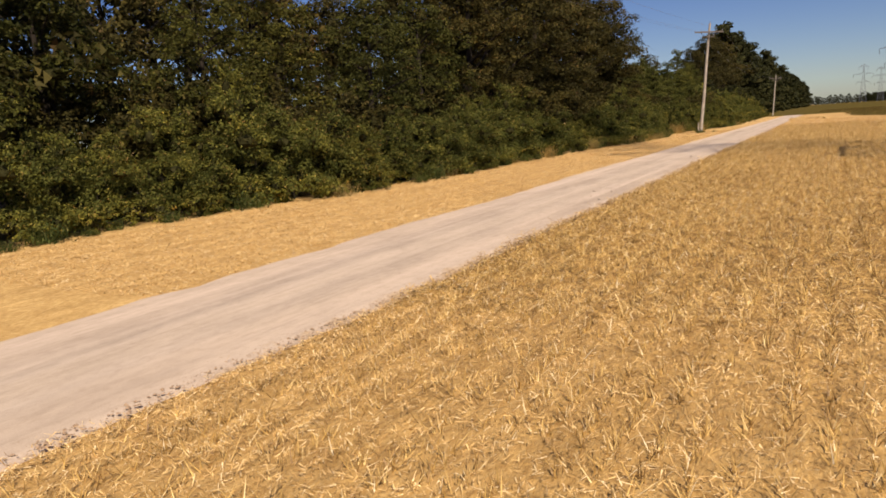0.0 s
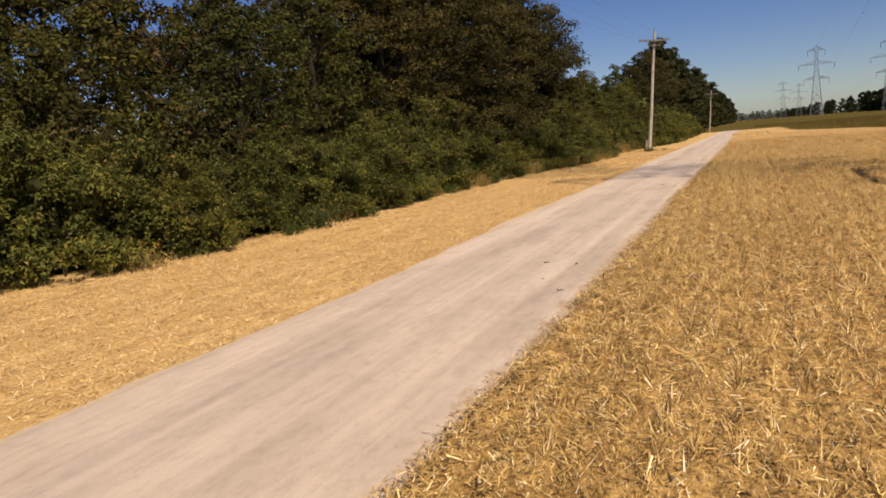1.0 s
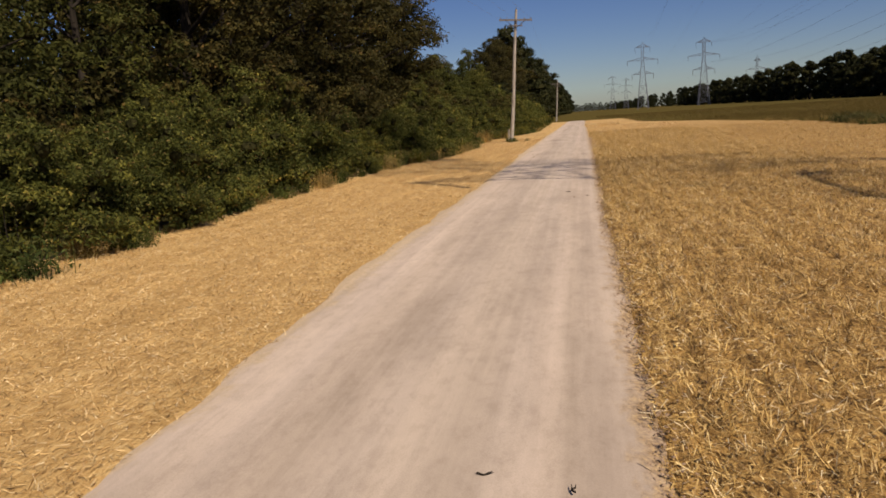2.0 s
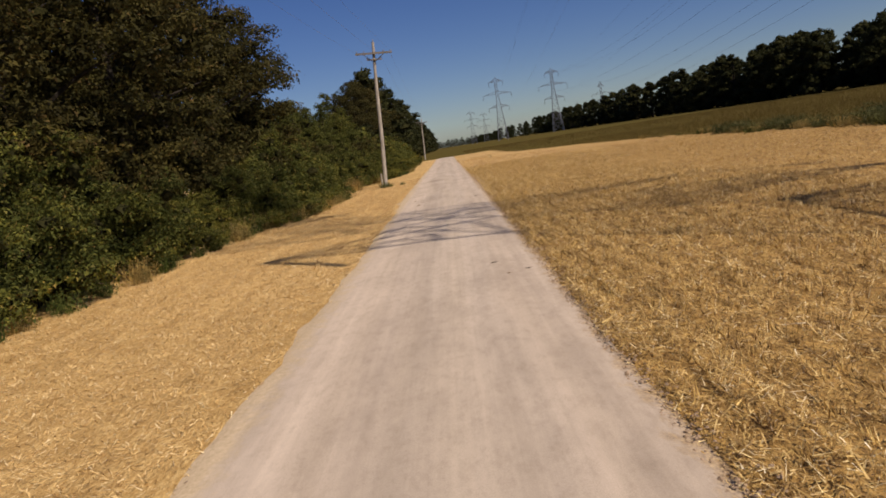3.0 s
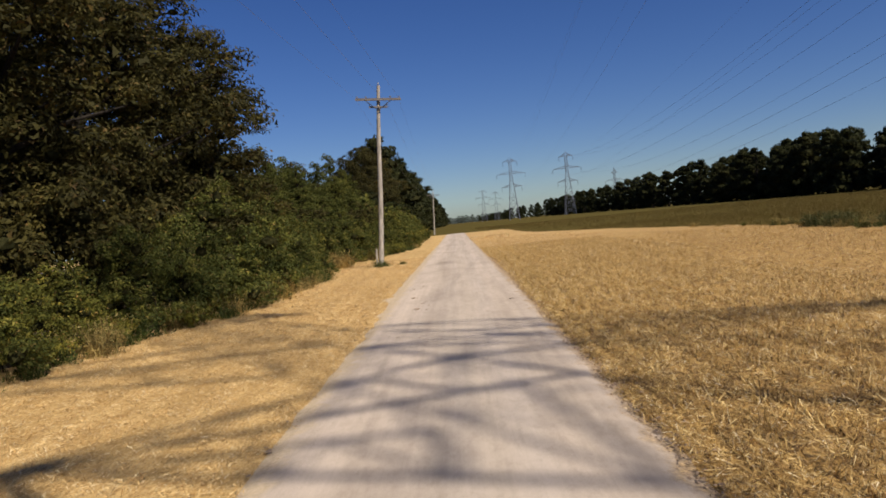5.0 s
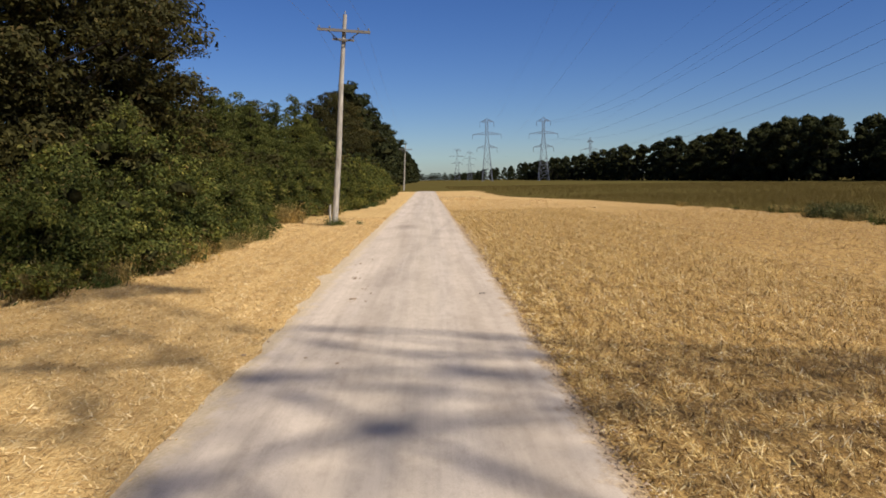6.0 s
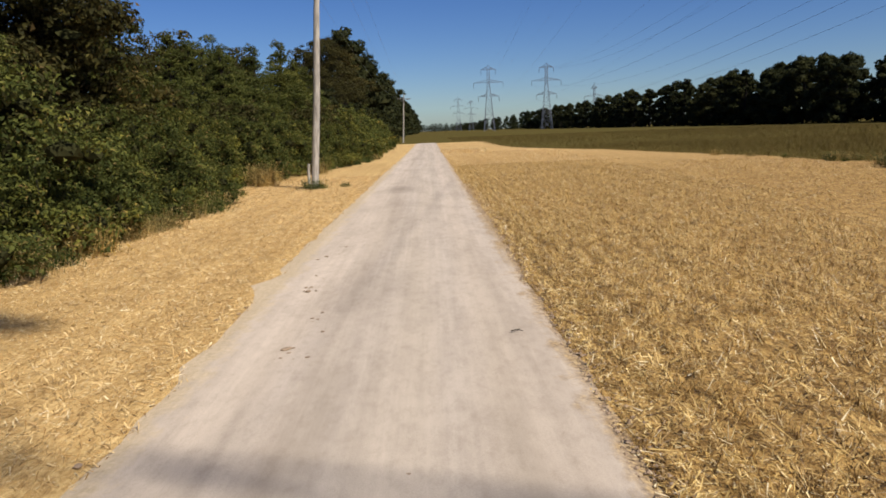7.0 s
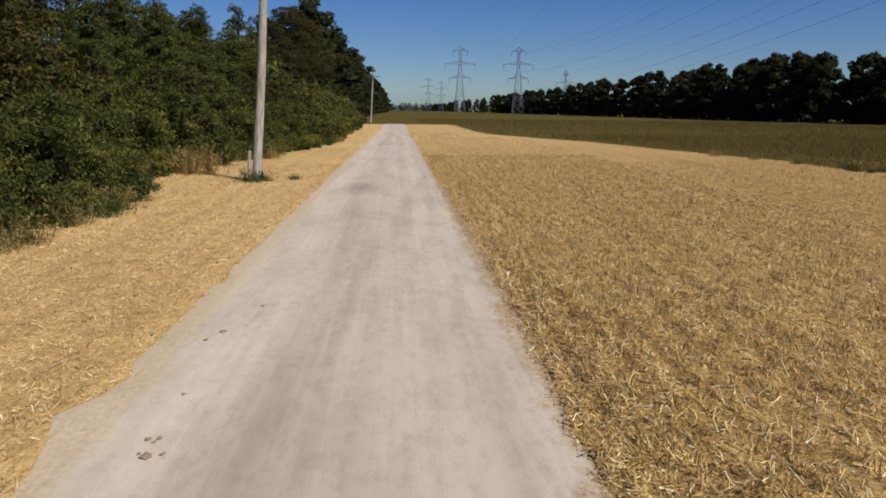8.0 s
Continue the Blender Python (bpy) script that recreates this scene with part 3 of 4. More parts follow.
# lower wood behind the poles
for x, y, k, s in ((-9.4, 62.5, 3, 0.66), (-9.2, 69.0, 3, 0.7), (-9.3, 75.0, 3, 0.78), (-9.0, 80.5, 3, 0.72), (-9.4, 87.5, 3, 0.84), (-11.0, 60, 2, 0.85), (-12.5, 65, 2, 0.95), (-11.2, 70, 3, 0.75), (-12.0, 75.5, 2, 1.0), (-13, 82, 3, 0.85), (-11.5, 86, 2, 0.9), (-12, 95, 3, 1.1), (-11.5, 102, 2, 1.1),
                   (-12.5, 110, 0, 1.0), (-12, 119, 0, 1.15), (-12.5, 128, 1, 1.2), (-12.2, 137, 0, 1.3), (-14.0, 61.5, 2, 0.95), (-14.2, 66.5, 2, 1.05), (-14.0, 72, 2, 0.95), (-14.4, 78, 2, 1.1), (-14.0, 84, 2, 1.0), (-14.2, 91, 2, 1.1), (-17, 70, 0, 0.8), (-17, 85, 1, 0.75), (-17, 100, 0, 0.9)):
    spots.append((x, y, k, s, float(rng.uniform(0, 360))))
y = 58.5
while y < 92:
    spots.append((hedge_foot(y) - 4.2 + float(rng.uniform(-0.4, 0.4)), y, 2, float(rng.uniform(0.52, 0.7)), float(rng.uniform(0, 360))))
    spots.append((hedge_foot(y) - 6.0 + float(rng.uniform(-0.5, 0.5)), y + 1.6, 2, float(rng.uniform(0.68, 0.86)), float(rng.uniform(0, 360))))
    y += 3.4
y = -10.0
while y < 62:
    spots.append((-21 + float(rng.uniform(-1.5, 1.5)), y, 2, float(rng.uniform(1.2, 1.5)), float(rng.uniform(0, 360))))
    y += 5.0
spots = [(x, y, 4 if x < -13.4 else k, s * (0.68 if x < -13.4 and k in (2, 3) else 1.0), turn) for x, y, k, s, turn in spots]
place(TREES, spots)

FAR = [
    make_tree(10, 14.0, 4.6, 0.06, 4400, 0.56, M_FARTREE, "distant dark broadleaf tree of the tree line", group="distant trees", limbs=22, full=-0.9, buds=5, fill=0.85),
    make_tree(11, 15.0, 5.2, 0.05, 4600, 0.58, M_FARTREE, "distant rounded tree in the dark tree line", group="distant trees", limbs=22, full=-0.9, buds=5, fill=0.85),
    make_tree(13, 14.5, 5.0, 0.05, 1000, 1.3, M_FARTREE, "very distant dark tree of the tree line", group="distant trees", limbs=16, full=-0.9, buds=4, fill=0.85),
    make_tree(12, 12.0, 4.8, 0.05, 4200, 0.54, M_FARTREE, "distant lower tree in the dark tree line", group="distant trees", limbs=22, full=-0.9, buds=5, fill=0.85),
]
spots = []
y = 88.0
while y < 150:
    spots.append((-8.2 + rng.uniform(-0.5, 0.5), y, 3, rng.uniform(0.34, 0.5), float(rng.uniform(0, 360))))
    y += rng.uniform(3.5, 4.5)
y = 145.0
while y < 620:
    s = rng.uniform(1.0, 1.3)
    spots.append((-12.0 + rng.uniform(-1.2, 0.6), y, int(rng.choice([0, 1, 3])) if y < 270 else 2, s, float(rng.uniform(0, 360))))
    y += 7.0 if y < 250 else 13.0
y = 40.0
while y < 640:
    s = rng.uniform(0.92, 1.08) if y < 145 else rng.uniform(0.86, 1.0) if y < 195 else rng.uniform(0.97, 1.13) if y < 288 else rng.uniform(0.92, 1.1)
    spots.append((88 + rng.uniform(-3, 4), y, int(rng.choice([0, 1, 3])) if y < 270 else 2, s, float(rng.uniform(0, 360))))
    if y < 270:
        spots.append((96 + rng.uniform(-3, 4), y + 4, 2, s * 1.03, float(rng.uniform(0, 360))))
    y += 5.0 if y < 270 else 5.6 if y < 400 else 7.5
place(FAR, spots)


def distant_woods():
    """The tree line that runs on to the horizon, too far off to tell its trees apart."""
    crown = next(o for o in FAR[2].children if o.name.startswith("crown")).data
    co = np.empty(len(crown.vertices) * 3, dtype=np.float32)
    crown.vertices.foreach_get("co", co)
    co = co.reshape(-1, 3)
    spots = [(90 + rng.uniform(-8, 8), 650 + 24 * k, rng.uniform(0.9, 1.2)) for k in range(69)]
    spots += [(-30 + 4.2 * k, 1500 + rng.uniform(-30, 30), rng.uniform(0.8, 1.2)) for k in range(34)]
    blocks = []
    for x, y, size in spots:
        a = rng.uniform(0, 6.283)
        turn = np.array([[math.cos(a), -math.sin(a), 0], [math.sin(a), math.cos(a), 0], [0, 0, 1]])
        blocks.append((co @ turn.T * size + np.array([x, y, 0])).reshape(-1, 3, 3))
    tagged(new("distant_woods", quad_mesh("distant_woods", np.concatenate(blocks), M_FARTREE)), "dark line of distant woods along the horizon", "woods", kind="stuff")


distant_woods()


# ---- utility poles ----
def make_pole(label, h, lean, at, detail=True):
    pole = thing("utility_pole", label, "utility pole", "wooden poles along the trail")
    pole.matrix_basis = pose(*at, 0, lean, 0)
    shaft = bmesh.new()
    tube(shaft, [(0, 0, -0.6), (0.02, 0, h * 0.35), (-0.02, 0, h * 0.7), (0, 0, h)], [0.125, 0.112, 0.094, 0.074], 14)
    part("shaft", shaft, M_POLE, pole, "weathered grey wooden shaft")
    za = h - 0.64
    arm = bmesh.new()
    beam(arm, (-1.02, -0.16, za), (1.02, -0.16, za), 0.085, 0.1)
    part("crossarm", arm, M_ARM, pole)
    low = bmesh.new()
    beam(low, (-0.42, -0.14, za - 0.34), (0.42, -0.14, za - 0.34), 0.06, 0.075)
    part("lower_crossarm", low, M_ARM, pole)
    for sx in (-1, 1):
        br = bmesh.new()
        beam(br, (sx * 0.62, -0.2, za - 0.02), (0, -0.2, za - 0.5), 0.03)
        part("brace", br, M_STEEL, pole)
    for x, z in ((-0.95, za), (-0.55, za), (0.55, za), (0.95, za), (-0.38, za - 0.34), (0.38, za - 0.34)):
        pin = bmesh.new()
        tube(pin, [(x, -0.16, z + 0.03), (x, -0.16, z + 0.08), (x, -0.16, z + 0.085), (x, -0.16, z + 0.14), (x, -0.16, z + 0.15)], [0.012, 0.012, 0.036, 0.03, 0.01], 8)
        part("insulator", pin, M_INSUL, pole)
    cap = bmesh.new()
    tube(cap, [(0, 0, h), (0, 0, h + 0.06), (0, 0, h + 0.07), (0, 0, h + 0.13)], [0.015, 0.015, 0.036, 0.02], 8)
    part("top_insulator", cap, M_INSUL, pole)
    return pole


POLE_A = (-3.37, 58.0, 0.0)
make_pole("leaning weathered wooden utility pole with two crossarms", 8.2, 4.7, POLE_A)
make_pole("distant leaning wooden utility pole with a crossarm", 7.3, 3.6, (-3.5, 140.0, 0.0))


# ---- lattice towers ----
def tower_width(z, h, foot):
    return max(0.02 * h, foot * h * (1 - z / (0.98 * h)))


def make_tower(label, at, h=39.0, arms=((22.5, 6.5), (29.0, 9.0), (36.3, 3.0)), bar=0.12, turn=0.0, rise=1.8, steel=M_STEEL, foot=0.068, heavy=1.0, split=False, base=0.0, arm_heavy=1.0):
    tower = thing("transmission_tower", label, "transmission tower", "steel lattice towers of the power lines", at=at, turn=turn)
    zs = [0.0, base] if base else [0.0]
    while zs[-1] < h - 1.2:
        zs.append(min(h, zs[-1] + max(1.1, tower_width(zs[-1], h, foot) * 1.7)))
    corner = lambda k, z: Vector(((-1, 1, 1, -1)[k] * tower_width(z, h, foot), (-1, -1, 1, 1)[k] * tower_width(z, h, foot), z))  # noqa: E731
    for k in range(4):
        leg = bmesh.new()
        tube(leg, [corner(k, z - (0.4 if z == 0 else 0)) for z in zs], [bar * (1.15 - 0.5 * z / h) for z in zs], 4)
        part("leg", leg, steel, tower)
    for k in range(4):
        web = bmesh.new()
        j = (k + 1) % 4
        for a, b in zip(zs, zs[1:]):
            thin = bar * heavy if b < 0.45 * h else bar * 0.55
            if b == base:
                top = corner(k, b).lerp(corner(j, b), 0.5)
                for foot_point in (corner(k, a), corner(j, a)):
                    beam(web, foot_point, top, thin)
                beam(web, corner(k, b), corner(j, b), thin)
                continue
            beam(web, corner(k, a), corner(j, b), thin)
            beam(web, corner(j, a), corner(k, b), thin)
            beam(web, corner(k, b), corner(j, b), thin)
        part("lattice_face", web, steel, tower)
    for z, half in arms:
        w = tower_width(z, h, foot)
        for sx in (-1, 1):
            tip = Vector((sx * half, 0, z))
            chords, braces = [], []
            for sy in (-1, 1):
                lo, hi = Vector((sx * w, sy * w, z)), Vector((sx * w, sy * w, z + rise))
                chords += [(lo, tip, bar * 1.2 * arm_heavy), (hi, tip, bar * arm_heavy)]
                for f in (0.25, 0.5, 0.75):
                    braces.append((lo.lerp(tip, f), hi.lerp(tip, f), bar * 0.7 * arm_heavy))
                    braces.append((lo.lerp(tip, f), hi.lerp(tip, f - 0.25), bar * 0.7 * arm_heavy))
            for f in (0.0, 0.25, 0.5, 0.75):
                braces.append((Vector((sx * w, -w, z)).lerp(tip, f), Vector((sx * w, w, z)).lerp(tip, f + 0.12), bar * 0.7 * arm_heavy))
            if split:
                for name, rods in (("arm_chord", chords), ("arm_brace", braces)):
                    for rod in rods:
                        one = bmesh.new()
                        beam(one, *rod)
                        part(name, one, steel, tower)
            else:
                arm = bmesh.new()
                for rod in chords + braces:
                    beam(arm, *rod)
                tagged(part("crossarm", arm, steel, tower), kind="stuff")
        if half > 3.5:
            for sx in (-1, 1):
                ins = bmesh.new()
                tube(ins, [(sx * half, 0, z), (sx * half, 0, z - 3.0)], [0.11, 0.11], 6)
                part("insulator_string", ins, M_STRING, tower)
    peak = bmesh.new()
    for k in range(4):
        beam(peak, corner(k, h), Vector((0, 0, h + 1.6)), bar)
    part("peak", peak, steel, tower)
    return tower


ARMS = ((22.0, 6.6), (30.6, 9.4), (38.6, 4.6))
SIDE_ARMS = ((22.0, 6.6), (27.5, 8.0), (35.0, 3.0))
NEAR_ARMS = ((26.2, 4.4), (34.1, 5.8), (41.0, 3.2))
LABEL = "tall grey steel lattice transmission tower with three crossarms"
make_tower(LABEL, (18.2, 16.9, 0), h=40.0, arms=SIDE_ARMS, bar=0.048, rise=2.0, foot=0.085, heavy=2.3, arm_heavy=1.5)
make_tower(LABEL, (74.5, 123.0, 0), h=44.0, arms=NEAR_ARMS, bar=0.068, foot=0.064, heavy=0.48, split=True, base=8.5)
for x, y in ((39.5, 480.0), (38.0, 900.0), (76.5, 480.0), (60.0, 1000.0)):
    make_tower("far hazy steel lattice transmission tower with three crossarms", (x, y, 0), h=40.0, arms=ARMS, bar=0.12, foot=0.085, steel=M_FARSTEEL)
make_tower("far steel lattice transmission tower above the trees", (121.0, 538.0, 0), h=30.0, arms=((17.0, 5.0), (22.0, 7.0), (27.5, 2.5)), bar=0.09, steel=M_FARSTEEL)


# ---- wires ----
def make_wire(label, a, b, sag, r):
    bm = bmesh.new()
    a, b = Vector(a), Vector(b)
    pts, rad = [], []
    for k in range(33):
        f = k / 32
        p = a.lerp(b, f)
        p.z -= sag * 4 * f * (1 - f)
        pts.append(p)
        rad.append(r)
    tube(bm, pts, rad, 5)
    me = bpy.data.meshes.new("power_line")
    bm.to_mesh(me)
    bm.free()
    me.materials.append(M_WIRE)
    tagged(new("power_line", me), label, "power line", "overhead conductors")


for x0, y0, x1, y1, arms0, arms1, thick in ((74.5, 123, 76.5, 480, NEAR_ARMS, ARMS, 0.025), (75, -190, 74.5, 123, NEAR_ARMS, NEAR_ARMS, 0.025), (18.2, 16.9, 39.5, 480, SIDE_ARMS, ARMS, 0.007), (16.5, -300, 18.2, 16.9, SIDE_ARMS, SIDE_ARMS, 0.007)):
    for (za, wa), (zb, wb) in zip(arms0, arms1):
        for sx in (-1, 1):
            drop = 3.0 if wa > 3.5 else 0.0
            make_wire("thin sagging overhead conductor between lattice towers", (x0 + sx * wa, y0, za - drop), (x1 + sx * wb, y1, zb - drop), 9.0, thick)
for dx, z in ((-0.95, 7.7), (0.95, 7.65), (0.48, 7.3)):
    make_wire("thin wire between the wooden poles", (-2.83 + dx, 57.84, z), (-3.1 + dx, 139.84, z - 0.75), 1.2, 0.003)
    make_wire("thin wire between the wooden poles", (-5.0 + dx, -60, z), (-2.83 + dx, 57.84, z), 1.6, 0.0035)


# ---- straw ----
def straws(count, xa, xb, ya, yb, rng, length, width, lift, density=None, bias=1.0):
    """Flat slivers of chopped straw lying every way; returns (n, 3, 3)."""
    x, y = xa + (xb - xa) * rng.uniform(0, 1, count) ** bias, rng.uniform(ya, yb, count)
    if density is not None:
        keep = density(x, y, rng)
        x, y = x[keep], y[keep]
    n = len(x)
    heap = np.array([noise.noise(Vector((p * 3.4, q * 1.2, 6.0))) + 0.6 * noise.noise(Vector((p * 6.5, q * 6.5, 2.0))) + (0.45 * math.sin(p * 16.5 + 2.2 * noise.noise(Vector((p * 0.7, q * 0.35, 8.0)))) if p > 0 else 0.0) for p, q in zip(x, y)])
    z = np.array([land(p, q) for p, q in zip(x, y)]) + rng.uniform(0.004, lift, n) * np.clip(0.6 + 1.5 * heap, 0.1, 2.0)
    a = rng.uniform(0, 2 * np.pi, n)
    tilt = rng.normal(0, 0.42, n)
    d = np.stack([np.cos(a) * np.cos(tilt), np.sin(a) * np.cos(tilt), np.sin(tilt)], 1)
    L = length * rng.uniform(0.45, 1.5, (n, 1))
    w = width * rng.uniform(0.6, 1.4, (n, 1))
    side = unit(np.cross(d, rng.normal(0, 0.35, (n, 3)) + np.array([0, 0, 1])))
    c = np.stack([x, y, z], 1)
    mid = c + rng.normal(0, 0.012, (n, 3)) + np.array([0, 0, 0.012])
    p0, p2 = c - d * L / 2, c + d * L / 2
    return np.stack([p0 - side * w * 1.25, p0 + side * w * 1.25, p2 + side * w * 0.3], 1)


def side_density(x, y, r):
    edge = np.array([trail_edges(q) for q in y])
    off = np.where(x < 0, edge[:, 0] - x, x - edge[:, 1])
    bare = np.where(x < 0, 0.0, 0.09)
    return r.random(len(x)) < np.clip(0.3 + (off - bare) / 0.18, 0.0, 1.0) * (off > -0.07)


def straw_stuff(name, label, blocks, material=None):
    v = np.concatenate(blocks)
    ob = new(name, quad_mesh(name, v, material or M_STRAW))
    tagged(ob, label, "straw", kind="stuff")


sr = np.random.default_rng(5)
straw_stuff("straw_litter", "loose golden straw lying beside the trail", [
    straws(160000, 1.3, 9.0, 6.5, 24.0, sr, 0.066, 0.0028, 0.085, side_density, 1.7),
    straws(120000, 1.3, 8.0, 24.0, 37.0, sr, 0.068, 0.0029, 0.085, side_density, 1.8),
    straws(125000, 1.3, 8.0, 37.0, 50.0, sr, 0.07, 0.003, 0.058, side_density, 1.7),
    straws(22000, 1.4, 6.5, 7.0, 48.0, sr, 0.14, 0.0036, 0.11, side_density, 1.6),
    straws(100000, 1.3, 9.0, 50.0, 70.0, sr, 0.09, 0.0042, 0.045, side_density),
    straws(45000, 8.0, 16.0, 6.0, 66.0, sr, 0.12, 0.0045, 0.085),
])
straw_stuff("straw_verge", "flattened pale straw on the verges of the trail", [
    straws(170000, -7.0, -1.35, 6.0, 38.0, sr, 0.07, 0.0027, 0.05, side_density),
    straws(120000, -6.6, -1.35, 38.0, 64.0, sr, 0.075, 0.003, 0.05, side_density),
    straws(80000, 1.3, 9.0, -0.6, 7.5, sr, 0.058, 0.0023, 0.07, side_density, 1.4),
    straws(22000, 1.3, 10.0, 69.0, 90.0, sr, 0.12, 0.005, 0.05, side_density),
], M_VERGE)


def stubble(count, xa, xb, ya, yb, rng, h):
    """Short cut stalks standing in drilled rows along the trail."""
    row = np.round(rng.uniform(xa, xb, count) / 0.19) * 0.19
    x = row + rng.normal(0, 0.022, count)
    y = rng.uniform(ya, yb, count)
    keep = np.array([noise.noise(Vector((p * 2.4, q * 2.8, 11.0))) for p, q in zip(x, y)]) > -0.12
    x, y = x[keep], y[keep]
    count = len(x)
    z = np.array([land(p, q) for p, q in zip(x, y)])
    c = np.stack([x, y, z - 0.01], 1)
    top = c + np.stack([rng.normal(0, 0.055, count), rng.normal(0, 0.055, count), h * rng.uniform(0.5, 1.3, count)], 1)
    a = rng.uniform(0, np.pi, count)
    side = np.stack([np.cos(a), np.sin(a), np.zeros(count)], 1) * 0.0034
    return np.stack([c - side * 1.4, c + side * 1.4, top], 1)


straw_stuff("stubble", "short cut stalks standing in rows", [
    stubble(130000, 1.75, 7.5, 0.0, 50.0, sr, 0.105),
    stubble(40000, 1.75, 7.5, 50.0, 70.0, sr, 0.1),
    stubble(26000, 7.5, 15.5, 4.0, 66.0, sr, 0.1),
])


# ---- uncut field ----
def grass_blades(count, xa, xb, ya, yb, rng, h, w, inside):
    x, y = rng.uniform(xa, xb, count), rng.uniform(ya, yb, count)
    keep = inside(x, y)
    x, y = x[keep], y[keep]
    n = len(x)
    c = np.stack([x, y, np.full(n, 0.0)], 1)
    a = rng.uniform(0, np.pi, n)
    side = np.stack([np.cos(a), np.sin(a), np.zeros(n)], 1) * (w * rng.uniform(0.5, 1.5, n))[:, None]
    off = x - np.array([field_edge(q) for q in y])
    hh = h * rng.uniform(0.55, 1.2, n) * np.clip(0.3 + off / 5.0, 0.3, 1.0)
    top = c + np.stack([rng.normal(0, 0.24, n), rng.normal(0, 0.24, n), hh], 1)
    return np.stack([c - side, c + side, top + side * 0.25, top - side * 0.25], 1)


def in_field(x, y):
    return x > np.array([field_edge(q) for q in y]) + 0.3


tall = [grass_blades(110000, 8, 36, 26, 90, sr, 0.42, 0.007, in_field), grass_blades(75000, 4, 70, 60, 180, sr, 0.42, 0.014, in_field), grass_blades(25000, 30, 82, 40, 140, sr, 0.42, 0.018, in_field)]
tagged(new("tall_grass", quad_mesh("tall_grass", np.concatenate(tall), M_TALL)), "tall olive-brown grass of the uncut field", "grass", kind="stuff")


# ---- weeds, clods and other small things ----
def make_weed(name, seed, h, w, count, size, material, label, category, group):
    """A clump of stalks with leaves up them."""
    rng = np.random.default_rng(500 + seed)
    weed = thing(name, label, category, group)
    base = rng.normal(0, 0.28 * w, (count, 3)) * np.array([1, 1, 0])
    lean = rng.normal(0, 0.22, (count, 3))
    hh = h * rng.uniform(0.45, 1.1, (count, 1))
    top = base * 1.25 + lean * hh * np.array([1, 1, 0]) + np.array([0, 0, 1]) * hh
    a = rng.uniform(0, np.pi, count)
    side = np.stack([np.cos(a), np.sin(a), np.zeros(count)], 1) * 0.006
    base[:, 2] = -0.04
    blades = np.stack([base - side, base + side, top + side * 0.3, top - side * 0.3], 1)
    f = rng.uniform(0.15, 1.0, (5, count, 1))
    c = (base[None] + (top - base)[None] * f).reshape(-1, 3) + rng.normal(0, size * 0.5, (5 * count, 3)) * np.array([1, 1, 0.4])
    c[:, 2] = np.maximum(c[:, 2], 0.02)
    tagged(part("stalk_tuft", tagged_mesh(blades, material), material, weed), kind="stuff")
    tagged(part("leaf_tuft", tagged_mesh(leaves(c, rng.normal(0, 1, c.shape), size, rng, slim=0.4), material), material, weed), kind="stuff")
    return weed


def tagged_mesh(v, material):
    return quad_mesh("weed", v, material)


WEEDS = [
    make_weed("weed_clump", 0, 0.55, 0.7, 120, 0.09, M_WEED, "clump of green weeds at the edge of the straw", "weeds", "weeds"),
    make_weed("dry_grass_clump", 1, 0.7, 0.8, 160, 0.08, M_DRYWEED, "clump of pale dry grass at the hedge's foot", "dry grass", "dry grass"),
    make_weed("weed_clump", 2, 0.35, 0.5, 80, 0.07, M_WEED, "low green weeds in the straw", "weeds", "weeds"),
    make_weed("dry_grass_clump", 3, 0.4, 0.6, 110, 0.07, M_DRYWEED, "low tuft of dry brown grass at the hedge's foot", "dry grass", "dry grass"),
    make_weed("weed_clump", 4, 0.6, 1.0, 190, 0.1, M_GREYWEED, "bushy grey-green weeds where straw meets the field", "weeds", "weeds"),
]
wr = np.random.default_rng(77)
spots = [(-3.41, 57.75, 0, 0.75, 0.0), (-3.14, 57.95, 2, 0.8, 40.0), (-2.4, 58.4, 2, 0.6, 80.0), (-5.6, 60.3, 1, 1.2, 10.0), (-5.8, 60.7, 1, 1.15, 120.0), (-5.75, 60.4, 3, 1.3, 60.0), (-5.4, 46.3, 1, 1.0, 50.0), (-5.5, 50.0, 2, 0.7, 30.0), (-5.3, 48.2, 3, 0.7, 60.0), (-5.25, 43.0, 1, 0.7, 15.0), (-5.1, 44.6, 1, 0.8, 200.0), (-4.95, 46.0, 3, 1.1, 70.0), (-4.9, 49.2, 3, 1.0, 140.0), (-5.0, 51.0, 1, 0.65, 250.0), (-5.2, 52.8, 3, 1.1, 300.0)]
y = 2.0
while y < 84:
    k = int(wr.choice([3, 0, 2, 0, 2, 2, 1]))
    spots.append((hedge_foot(y) + wr.uniform(-0.25, 0.3), y, k, wr.uniform(0.6, 1.05), float(wr.uniform(0, 360))))
    y += wr.uniform(0.6, 1.5)
y = 34.0
while y < 70:
    spots.append((field_edge(y) + wr.uniform(-0.4, 1.2), y, int(wr.choice([2, 2, 3, 3])), wr.uniform(0.5, 0.95), float(wr.uniform(0, 360))))
    y += wr.uniform(0.5, 2.6)
for k in range(26):
    f = float(wr.uniform(0, 1))
    spots.append((17.0 - 1.2 * f + float(wr.normal(0, 0.3)), 65.0 - 12.0 * f, int(wr.choice([2, 2, 3])), float(wr.uniform(0.5, 0.95)), float(wr.uniform(0, 360))))
